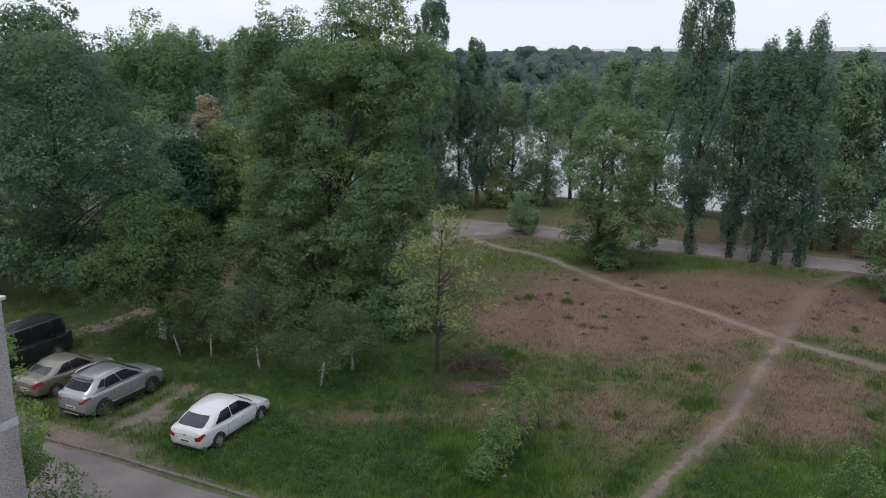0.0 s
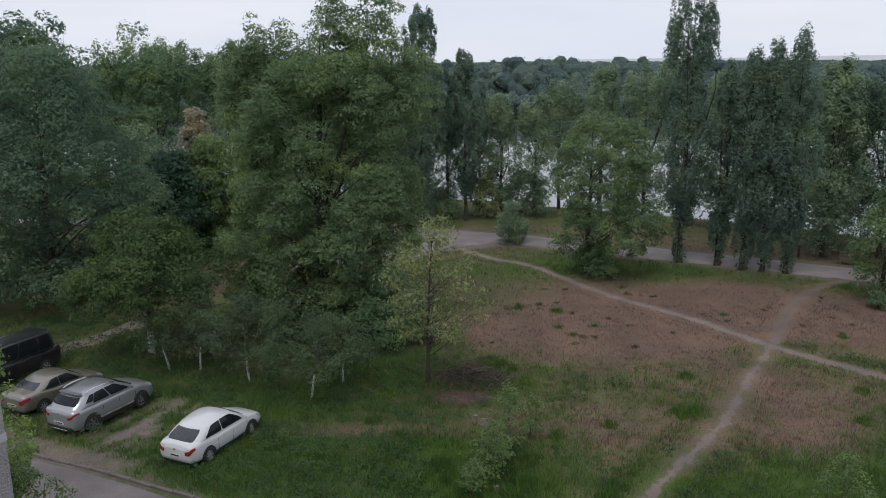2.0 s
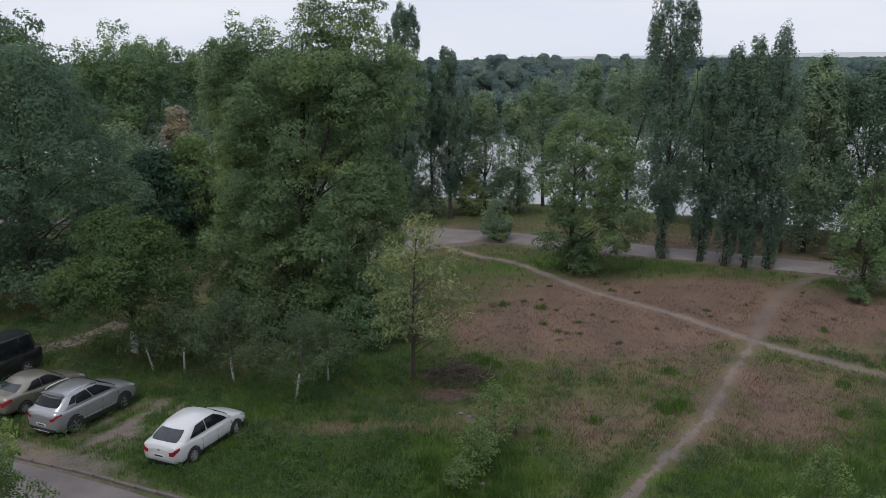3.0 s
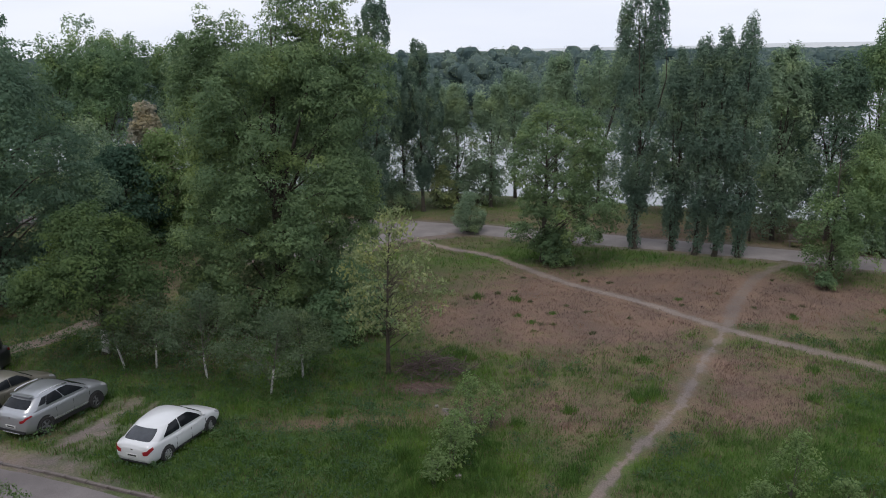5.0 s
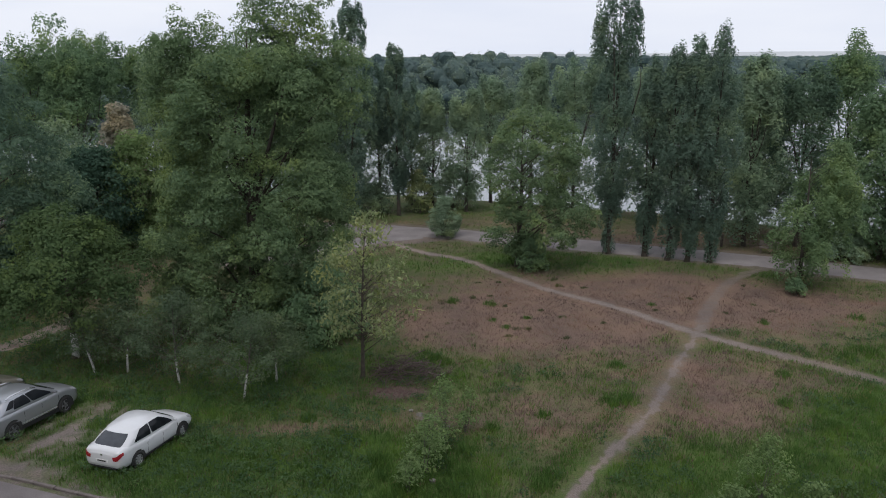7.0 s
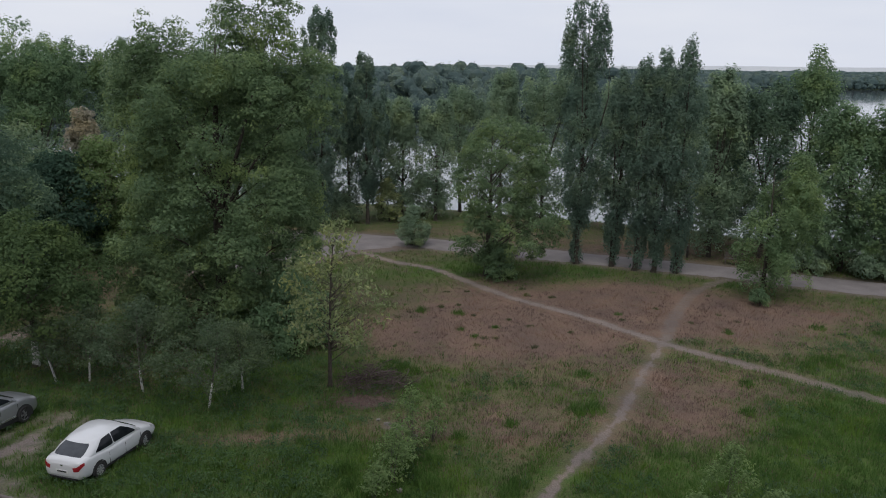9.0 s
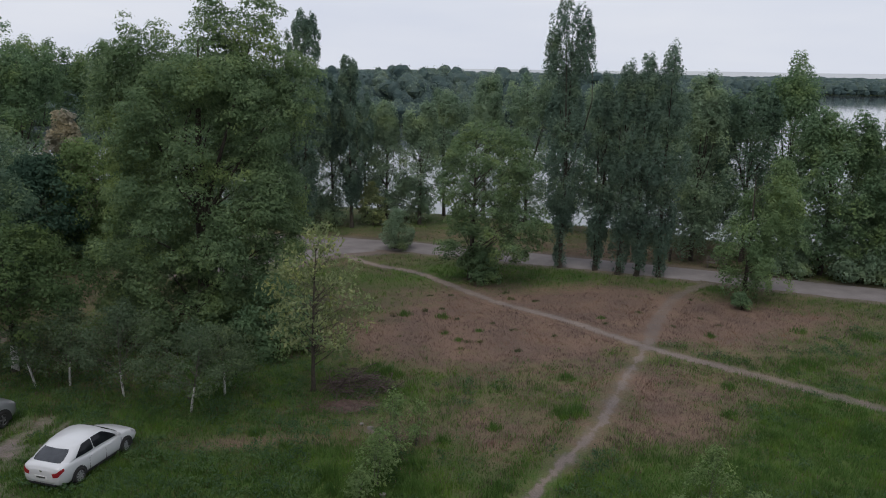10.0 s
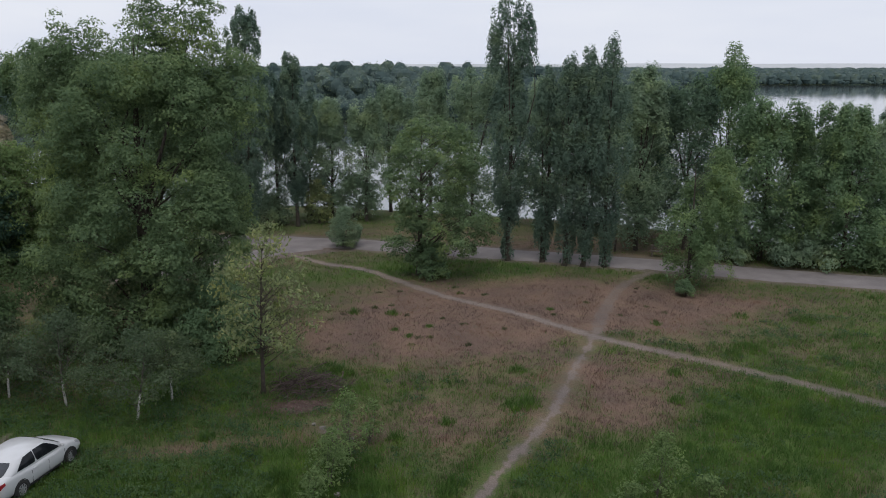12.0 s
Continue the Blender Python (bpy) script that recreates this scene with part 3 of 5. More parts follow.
def footpath(line, lift, label):
    """A worn path as a fine sheet of ground that sinks into the meadow on both sides."""
    pts = [Vector((*p, 0)) for p in line]
    fine = []
    for a, b in zip(pts, pts[1:]):
        n = max(1, int((b - a).length / 0.16))
        fine += [a.lerp(b, k / n) for k in range(n)]
    fine.append(pts[-1])
    cols = [c / 8 for c in range(-8, 9)]
    verts, cover, m = [], [], len(cols)
    for k, p in enumerate(fine):
        d = (fine[min(k + 4, len(fine) - 1)] - fine[max(k - 4, 0)]).normalized()
        for c in cols:
            x, y = p.x - d.y * c * 1.1, p.y + d.x * c * 1.1
            wear, pale = path_wear(x, y)
            verts.append((x, y, height_at(x, y) + lift - 0.025 * min(wear, 0.6) - (0.1 if abs(c) == 1 else 0.0)))
            cover.append((greenness(x, y), max(wear, bareness(x, y, False)), pale, 1))
    faces = [(k * m + c, (k + 1) * m + c, (k + 1) * m + c + 1, k * m + c + 1) for k in range(len(fine) - 1) for c in range(m - 1)]
    me = mesh_from("footpath", verts, faces, GROUND, True)
    layer = me.attributes.new("cover", "FLOAT_COLOR", "POINT")
    layer.data.foreach_set("color", np.array(cover, dtype=np.float32).ravel())
    tagged(new("footpath", me), label, "footpath", kind="structure")


footpath(PATH_A, 0.012, "trodden pinkish-grey earth footpath across the meadow")
footpath(PATH_B, 0.016, "trodden pale earth footpath leading from the road")


def offset_line(line, d):
    out = []
    for k, p in enumerate(line):
        a, b = Vector(line[max(k - 1, 0)]), Vector(line[min(k + 1, len(line) - 1)])
        t = (b - a).normalized()
        out.append((p[0] - t.y * d, p[1] + t.x * d))
    return out


strip("footpath", spline([(-25, 36.5), (-20.4, 40.4), (-18.6, 42.8), (-17.5, 46)]), 1.5, 0.02, DIRT, "narrow bare path beyond the parked cars", "footpath", 0.12, seed=6)
strip("driveway", offset_line(KERB, -2.6), 5.0, 0.05, ASPHALT, "grey asphalt driveway along the building", "driveway", 0.0, seed=5)


def build_water():
    me = mesh_from("river", [(-4500, 20, -3.0), (4500, 20, -3.0), (4500, 5200, -3.0), (-4500, 5200, -3.0)], [(0, 1, 2, 3)], WATER)
    # keep the sheet under the land: it only shows where the ground lies lower
    tagged(new("river", me), "calm river reflecting the white sky", "river", kind="structure")


build_water()


# ---- distance: the far bank ----
def far_wood():
    """The wood beyond the river: domed crowns rising from the shore, belts of trees to the horizon."""
    rng = np.random.default_rng(11)
    cs, ds, ss = ([], [], []), ([], [], []), ([], [], [])
    spots = []
    for k in range(1740):
        y = 255 + 560 * rng.random() ** 1.6
        x = rng.uniform(-0.66, 0.92) * y
        y0 = far_shore(x)
        if y > y0 + 4:
            grown = 5.5 + 8.5 * smooth(0, 75, y - y0) - 2.0 * smooth(110, 300, x)
            spots.append((x, y, grown * rng.uniform(0.8, 1.22) * (1 + 0.15 * noise.noise((x * 0.012, y * 0.012, 1))), 1.0))
    for k in range(620):
        x = rng.uniform(130, 820)
        spots.append((x, far_shore(x) + 70 * rng.random() ** 1.5, rng.uniform(9.5, 14), 1.2))
    for k in range(1500):
        x = rng.uniform(-230, 330) if k < 900 else rng.uniform(150, 820)
        spots.append((x, far_shore(x) + rng.uniform(-7, 6), rng.uniform(2.5, 6.5), 1.2))
    for k in range(850):
        y = rng.uniform(820, 1700)
        spots.append((rng.uniform(-0.66, 0.92) * y, y, rng.uniform(14.5, 17.5) * (0.9 if y < 1000 else 1), 2.2))
    for k in range(26):
        y = rng.uniform(420, 760)
        spots.append((rng.uniform(0.05, 0.36) * y, y, rng.uniform(17, 19.5), 0.3))
    for k in range(70):
        spots.append((50 + rng.normal(0, 22), 450 + rng.normal(0, 14), rng.uniform(16, 20.5), 0.9))
    lumps = ([], [], [])
    for x, y, h, fat in spots:
        w = (h * rng.uniform(0.6, 0.95) + 0.6) * fat
        tone = int(min(2.99, max(0, 1.5 + rng.normal(0, 0.9) + 0.9 * noise.noise((x * 0.03, y * 0.03, 6)))))
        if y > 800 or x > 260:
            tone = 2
        if y > 700:
            lumps[tone].append((x, y, -2.2 + h * 0.45, w * 0.55, h * 0.55))
            continue
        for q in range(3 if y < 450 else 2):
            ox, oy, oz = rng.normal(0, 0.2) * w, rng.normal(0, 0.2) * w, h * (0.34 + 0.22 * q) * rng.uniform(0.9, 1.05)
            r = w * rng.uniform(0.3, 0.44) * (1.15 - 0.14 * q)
            # every core takes the deepest tone: the crown's inner shade put into colour
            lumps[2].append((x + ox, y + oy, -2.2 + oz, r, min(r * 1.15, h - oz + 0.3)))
            n = 84 if y < 330 else 46 if y < 450 else 16
            d = rng.normal(0, 1, (n, 3))
            d[:, 1] = -np.abs(d[:, 1]) + 0.2
            d[:, 2] += 0.35
            d /= np.linalg.norm(d, axis=1)[:, None]
            cs[tone].append(np.array((x + ox, y + oy, -2.2 + oz)) + d * np.array((r, r, min(r * 1.15, h - oz + 0.3))) * rng.uniform(0.8, 1.08, (n, 1)))
            ds[tone].append(d * 1.6)
            ss[tone].append(np.full(n, min(0.12 * r + 0.2 + 0.0007 * y, 0.0018 * y)))
    # lumpy clumps of the crowns; this side of 700 m they are the dark cores
    seg, ring = 7, 4
    ang = np.arange(seg) * 2 * math.pi / seg
    dirs = np.array([(math.cos(a) * math.cos(p), math.sin(a) * math.cos(p), math.sin(p)) for p in (-0.7, -0.1, 0.5, 1.1) for a in ang] + [(0, 0, 1)])
    quads = [(r * seg + k, r * seg + (k + 1) % seg, (r + 1) * seg + (k + 1) % seg, (r + 1) * seg + k) for r in range(ring - 1) for k in range(seg)]
    cap = [((ring - 1) * seg + k, (ring - 1) * seg + (k + 1) % seg, ring * seg) for k in range(seg)]
    for tone, mat, label in ((0, LEAF_FAR, "dense green wood on the far bank of the river"), (1, LEAF_FAR_MID, "mid-green trees of the wood on the far bank"), (2, LEAF_FAR_DEEP, "darker trees and shade-dark crown cores of the far-bank wood")):
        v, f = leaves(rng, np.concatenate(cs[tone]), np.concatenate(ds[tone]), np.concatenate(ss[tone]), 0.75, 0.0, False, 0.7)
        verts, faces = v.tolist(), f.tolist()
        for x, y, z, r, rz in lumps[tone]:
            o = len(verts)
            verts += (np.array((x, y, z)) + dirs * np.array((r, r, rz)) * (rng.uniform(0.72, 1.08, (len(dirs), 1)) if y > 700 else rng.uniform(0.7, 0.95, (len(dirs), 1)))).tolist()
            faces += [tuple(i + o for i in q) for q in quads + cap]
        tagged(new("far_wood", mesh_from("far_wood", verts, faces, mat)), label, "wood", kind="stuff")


def far_hills():
    verts, faces = [], []
    n = 60
    for k in range(n + 1):
        a = radians(-50 + 110 * k / n)
        h = 10 + 19 * smooth(0.35, 0.7, k / n) + 5 * noise.noise((k * 0.2, 0, 4))
        for d, z in ((3300, -4), (3700, h), (4300, -4)):
            verts.append((d * math.sin(a), d * math.cos(a), z))
    for k in range(n):
        for c in range(2):
            faces.append((k * 3 + c, (k + 1) * 3 + c, (k + 1) * 3 + c + 1, k * 3 + c + 1))
    tagged(new("backdrop", mesh_from("backdrop", verts, faces, HILLS, True)), "low hills on the horizon, pale with painted haze", "hills", kind="structure")


far_wood()
far_hills()

# ---- buildings: the wing beside the window, and the block the camera looks out of ----
U, V = Vector((0.4, 0.917, 0)), Vector((-0.917, 0.4, 0))


def slab(name, corner, back, left, z0, z1, mat, bevel=0.0):
    """An upright block from its outer corner, back along -U and left along V."""
    bm = bmesh.new()
    c = Vector((*corner, 0))
    base = [bm.verts.new(c + Vector((0, 0, z0))), bm.verts.new(c - U * back + Vector((0, 0, z0))), bm.verts.new(c - U * back + V * left + Vector((0, 0, z0))), bm.verts.new(c + V * left + Vector((0, 0, z0)))]
    f = bm.faces.new(base)
    up = bmesh.ops.extrude_face_region(bm, geom=[f])
    bmesh.ops.translate(bm, verts=[g for g in up["geom"] if isinstance(g, bmesh.types.BMVert)], vec=(0, 0, z1 - z0))
    bmesh.ops.recalc_face_normals(bm, faces=bm.faces[:])
    if bevel:
        bmesh.ops.bevel(bm, geom=bm.edges[:], offset=bevel, segments=1, affect="EDGES")
    return bm_mesh(name, bm, mat)


wing = thing("building_wing", Matrix.Identity(4), "lower grey roughcast wing of a panel building", "building")
CORNER = (-7.93, 14.05)
part("wall", slab("wall", CORNER, 14, 11, -0.2, 10.2, ROUGHCAST, 0.02), wing)
part("parapet_cap", slab("parapet_cap", (CORNER[0] + 0.06, CORNER[1] + 0.06), 14.1, 11.2, 10.2, 10.27, TIN, 0.01), wing, "pale tin parapet capping")
for z in (7.72, 4.95, 2.2):
    part("panel_joint", slab("panel_joint", (CORNER[0] + 0.006, CORNER[1] + 0.003), 14.02, 11.02, z, z + 0.16, MORTAR), wing, "smooth light mortar joint")
block = thing("apartment_block", Matrix.Identity(4), "plain roughcast wall of the apartment block itself", "building")
part("wall", slab("wall", (0.66 - 0.95 * 0.4 + 30 * 0.917, -0.87 - 30 * 0.4), 12, 42, -0.2, 16.5, ROUGHCAST), block)

# ---- kerb of the driveway ----
kerb = thing("kerb", Matrix.Identity(4), "low weathered concrete kerb of the driveway", "kerb", kind="structure")
KSTONE = box_mesh("kerb_stone", (0.98, 0.14, 0.3), (0, 0, 0), KERBSTONE, 0.015)
run, k = 0.0, 0
kerb_pts = [Vector((*p, 0)) for p in KERB]
for a, b in zip(kerb_pts, kerb_pts[1:]):
    seg, d = (b - a).length, (b - a).normalized()
    while run < seg:
        p = a + d * run
        o = part("kerb_stone", KSTONE, kerb)
        o.matrix_basis = pose(p.x, p.y, -0.07 + 0.015 * math.sin(k * 1.7), 1.5 * math.sin(k), 0, math.degrees(math.atan2(d.y, d.x)))
        run, k = run + 1.0, k + 1
    run -= seg

# ---- trees ----
MAPLE_OUT = [(0, 4.4, 3.2), (0.1, 5.6, 4.0), (0.22, 6.0, 5.0), (0.36, 5.6, 6.3), (0.5, 5.0, 6.6), (0.62, 4.5, 5.2), (0.74, 4.7, 5.5), (0.86, 4.4, 5.8), (1.0, 2.8, 4.4)]
MAPLE_HEADS = [(-2.9, 0, 12, 17.0, 1.6), (-1.8, 0.5, 12, 16.6, 1.5), (0.8, 0, 12, 19.0, 1.4), (1.9, 0.6, 12, 17.6, 1.3), (3.3, 0.2, 12, 18.6, 1.4), (5.3, 0, 11, 15.4, 1.4), (-4.4, 0.3, 11, 15.6, 1.2)]
tree("maple_tree", 3, -7.0, 44.6, 0, 17.8, 13.0, 0.5, 210000, 0.155, LEAF_BIG, "tall spreading leafy green tree at the meadow's edge", trunk=0.34, outline=MAPLE_OUT, heads=MAPLE_HEADS, top=15.2, lobe=1.5, spray=0.5, lean=(0.4, 0), limbs=0.25, gaps=0.82, cover=1.45, fill=0.15)
tree("ash_tree", 5, -24.6, 48.5, 0, 15.6, 14.0, 1.0, 58000, 0.21, LEAF_SHADE, "large dense dark green tree beside the car park", low=0.75, belly=0.4, tip=0.55, trunk=0.3)
tree("ash_tree", 6, -31.0, 60.0, 0, 17.8, 10.0, 2, 24000, 0.3, LEAF_SHADE, "tall dense green tree behind the car park", low=0.6, belly=0.45, tip=0.6, trunk=0.3)
tree("ash_tree", 8, -33.0, 44.0, 0, 15.0, 11.0, 1, 18000, 0.3, LEAF_SHADE, "large dense green tree at the end of the car park", low=0.7, belly=0.4, tip=0.5, trunk=0.3)
tree("apricot_tree", 7, -15.3, 39.4, 0, 7.4, 8.2, 2.3, 26000, 0.16, LEAF_FRUIT, "broad low yellowish-green fruit tree with a whitewashed trunk", low=0.8, belly=0.4, tip=0.4, trunk=0.16, painted=1.3)
for seed, x, y, h, w, s, n, lean in ((21, -13.6, 37.3, 3.0, 3.0, 1.3, 4200, -0.3), (22, -12.0, 37.4, 3.9, 4.2, 1.5, 8000, 0.5), (23, -9.1, 35.8, 4.3, 5.0, 1.5, 12000, -0.3), (24, -5.8, 33.7, 4.0, 4.8, 1.6, 11500, 0.35), (25, -4.7, 35.3, 3.4, 3.2, 1.4, 5500, -0.3)):
    tree("young_fruit_tree", seed, x, y, 0, h, w, s - 0.35, int(n * 0.5), 0.115, LEAF_GREY, "small grey-green orchard tree with a whitewashed trunk", BARK_GREY, low=0.7, belly=0.45, tip=0.35, trunk=0.045, painted=1.15, lobe=0.46, spray=0.3, gaps=0.05, fill=0.25, lean=(lean, 0), limbs=0.6, group="whitewashed orchard trees")
YT = [(0.0, 1.4, 1.6), (0.15, 2.2, 2.9), (0.35, 2.5, 3.0), (0.55, 2.4, 2.7), (0.75, 1.9, 2.2), (0.9, 1.2, 1.4), (1.0, 0.4, 0.6)]
tree("catalpa_tree", 9, -0.8, 35.8, 0, 7.8, 5.9, 2.3, 2400, 0.22, LEAF_PALE, "slender sparse tree with pale yellowing leaves", trunk=0.1, droop=0.6, lean=(0.45, 0), outline=YT, folded=True, lobe=0.7, spray=0.36, gaps=0.1, fill=0.22, limbs=0.8)
ELM_OUT = [(0.0, 0.7, 0.8), (0.07, 1.0, 1.5), (0.14, 2.5, 4.4), (0.24, 2.9, 5.6), (0.38, 2.5, 5.8), (0.5, 2.4, 3.2), (0.66, 2.8, 4.6), (0.84, 2.1, 4.3), (1.0, 0.8, 2.4)]
tree("elm_tree", 12, 9.8, 55.8, 0, 11.0, 8.6, 0.5, 36000, 0.18, LEAF_BIG, "broad green tree standing on the road verge", outline=ELM_OUT, lobe=1.05, spray=0.44, trunk=0.2, gaps=0.22, fill=0.06, limbs=0.6)
ROAD_OUT = [(0.0, 0.7, 0.9), (0.1, 1.9, 2.9), (0.25, 2.1, 3.4), (0.45, 1.5, 3.4), (0.65, 0.7, 3.2), (0.82, -0.1, 2.9), (0.93, -0.6, 2.5), (1.0, -1.1, 2.0)]
tree("road_maple", 13, 26.9, 48.8, 0, 9.5, 5.4, 0.7, 26000, 0.16, LEAF_ROAD, "rounded conical green tree beside the road", tall=1.2, outline=ROAD_OUT, lobe=0.85, spray=0.42, trunk=0.14, gaps=0.45)

POPLARS = "row of poplars along the road"
TALL_TUFTS = [(-1.2, 0, 13.5, 17.4, 0.7), (1.2, 0.2, 14, 18.0, 0.75), (-0.4, 0.3, 14.5, 20.2, 0.95), (0.6, -0.2, 14.5, 19.2, 0.8)]
for seed, x, y, h, w, n in ((31, 17.2, 58.9, 19.6, 3.5, 30000), (32, 19.6, 57.8, 14.6, 3.5, 17000), (33, 20.9, 56.6, 15.4, 3.8, 17000), (34, 22.2, 56.1, 16.0, 3.9, 19000), (35, 23.8, 55.7, 16.7, 3.7, 19000)):
    tree("poplar", seed, x, y, 0, h, w, 0.2, n, 0.175, LEAF_POPLAR, "tall narrow dark green poplar beside the road", BARK, tip=0.24, trunk=0.17, tall=2.2, spray=0.36, gaps=0.38, cover=2.0, lobe=0.62,
         heads=TALL_TUFTS if seed == 31 else (), top=15.6 if seed == 31 else 0, group=POPLARS, stems=2 if seed == 32 else 1)

BANKSIDE = "trees along the river bank"
CLEAR = (47, 64)  # with clean stems below the crown
for seed, x, y, h, w, n, tall, mat in (
    (41, 1.5, 75.5, 15.6, 4.4, 13000, 2.4, LEAF_POPLAR), (42, -2.5, 73, 19.4, 5.8, 16000, 2.8, LEAF_POPLAR), (43, 4.9, 78, 11.2, 4.2, 10000, 1.5, LEAF_BANK), (44, 8.0, 77, 11.2, 4.4, 10000, 1.4, LEAF_BANK),
    (45, 14.7, 80, 13.8, 6.4, 12000, 1.5, LEAF_BANK), (46, 18.6, 78, 14.2, 6.6, 12000, 1.5, LEAF_BANK), (47, 11, 82, 12.4, 6.0, 10000, 1.4, LEAF_BANK), (48, 28.5, 60.6, 14.6, 6.0, 15000, 1.8, LEAF_BANK),
    (49, 31.0, 66, 12.6, 7.0, 12000, 1.2, LEAF_SHADE), (50, 36.8, 62, 15.8, 7.0, 15000, 1.3, LEAF_OLD), (51, 36.5, 55.6, 12.0, 8.0, 23000, 1.3, LEAF_OLD), (52, 41.5, 52.8, 11.6, 8.0, 23000, 1.3, LEAF_OLD),
    (53, 48.5, 57.5, 11.8, 3.6, 7000, 2.4, LEAF_POPLAR), (54, 24.5, 71, 13.2, 6.6, 11000, 1.5, LEAF_BANK), (36, -11, 79.5, 13.5, 6.5, 9000, 1.3, LEAF_BANK), (55, -8, 80, 12.4, 6.5, 9000, 1.3, LEAF_BANK), (56, -14, 79, 17.0, 7.0, 10000, 1.2, LEAF_OLD),
    (57, -22.0, 80, 16.3, 8.5, 13000, 1.2, LEAF_OLD), (58, -28.5, 79, 17.2, 8.5, 13000, 1.2, LEAF_OLD), (38, -30.5, 74, 16.6, 9.0, 13000, 1.2, LEAF_OLD), (59, -36, 74, 16.4, 9.0, 12000, 1.2, LEAF_OLD), (60, -4.0, 81, 11.6, 4.6, 9000, 1.5, LEAF_BANK),
    (61, 21.5, 74, 13.0, 5.5, 9000, 1.6, LEAF_POPLAR), (62, 33.5, 70.5, 12.0, 6.0, 9000, 1.3, LEAF_BANK), (63, 45.5, 56, 10.5, 6.5, 12000, 1.2, LEAF_BANK), (64, 27.5, 68.5, 12.8, 5.0, 8000, 1.6, LEAF_POPLAR), (65, 32.4, 60.2, 13.6, 5.6, 12000, 1.5, LEAF_SHADE), (66, 44.0, 60.5, 10.0, 7.0, 11000, 1.3, LEAF_BANK), (67, -19.0, 75.0, 16.1, 8.5, 14000, 1.2, LEAF_BANK), (68, -26.0, 72.0, 16.4, 8.5, 14000, 1.2, LEAF_OLD), (39, -0.4, 78.5, 11.4, 4.2, 11000, 1.4, LEAF_BANK), (69, -6.0, 77.0, 11.2, 4.6, 9000, 1.4, LEAF_BANK), (40, 2.9, 80.5, 10.8, 4.0, 9000, 1.4, LEAF_BANK)):
    rise, r_ = h - height_at(x, y), np.random.default_rng(seed)
    leaders = [] if tall >= 2 else [(w * r_.uniform(-0.3, 0.3), w * r_.uniform(-0.2, 0.2), rise * 0.72, rise * r_.uniform(0.9, 1.03), w * r_.uniform(0.08, 0.13)) for k in range(5)]
    tree("bank_tree", seed, x, y, height_at(x, y), rise, w, 9.5 if seed in (58, 57) else 4.2 if seed in CLEAR else 0.9, int(n * 1.75), 0.215, mat, "leafy green tree on the grassy river bank", BARK, low=0.6, belly=0.42, tip=0.3 if tall >= 2 else 0.5, trunk=0.17, tall=tall, heads=leaders, top=rise * (1.0 if tall >= 2 else 0.9), lobe=min(1.15, w * 0.17), spray=0.42, gaps=0.24 if -5 < x < 13 else 0.55 if x > 25 else 0.4, fill=0.06, group=BANKSIDE)

tree("bare_topped_tree", 70, -29.8, 78.0, height_at(-29.8, 78.0), 18.5, 5.0, 7.0, 1500, 0.3, LEAF_BANK, "half-dead tree with bare upper branches", BARK_GREY, low=0.6, belly=0.4, tip=0.6, trunk=0.16)
tree("dark_tree", 71, -20.9, 61.0, 0, 8.2, 8.0, 0.6, 16000, 0.26, LEAF_DARK, "dense very dark green tree by the clearing", low=0.8, belly=0.4, tip=0.4, trunk=0.15)
tree("browned_tree", 72, -20.2, 65.0, 0, 11.2, 4.6, 1.2, 9000, 0.27, LEAF_DRY, "half-withered tree with browned leaves", low=0.6, belly=0.4, tip=0.3, trunk=0.12)
tree("light_tree", 73, -15.0, 66.0, 0, 9.4, 7.0, 0.8, 13000, 0.25, LEAF_YOUNG, "fresh light green tree behind the clearing", low=0.7, belly=0.4, tip=0.35, trunk=0.12)
tree("light_tree", 77, -18.4, 62.6, 0, 9.2, 6.6, 0.6, 13000, 0.22, LEAF_YOUNG, "fresh light green tree beside a dark tree", low=0.7, belly=0.4, tip=0.35, trunk=0.12)
tree("light_tree", 74, -25.0, 65.0, 0, 9.8, 8.0, 0.8, 14000, 0.26, LEAF_BANK, "leafy green tree behind the clearing", low=0.7, belly=0.4, tip=0.35, trunk=0.12)
tree("side_tree", 76, -20.8, 50.5, 0, 6.5, 6.0, 0.5, 12000, 0.24, LEAF_SHADE, "low leafy green tree beside the dark tree", low=0.8, belly=0.4, tip=0.35, trunk=0.1)

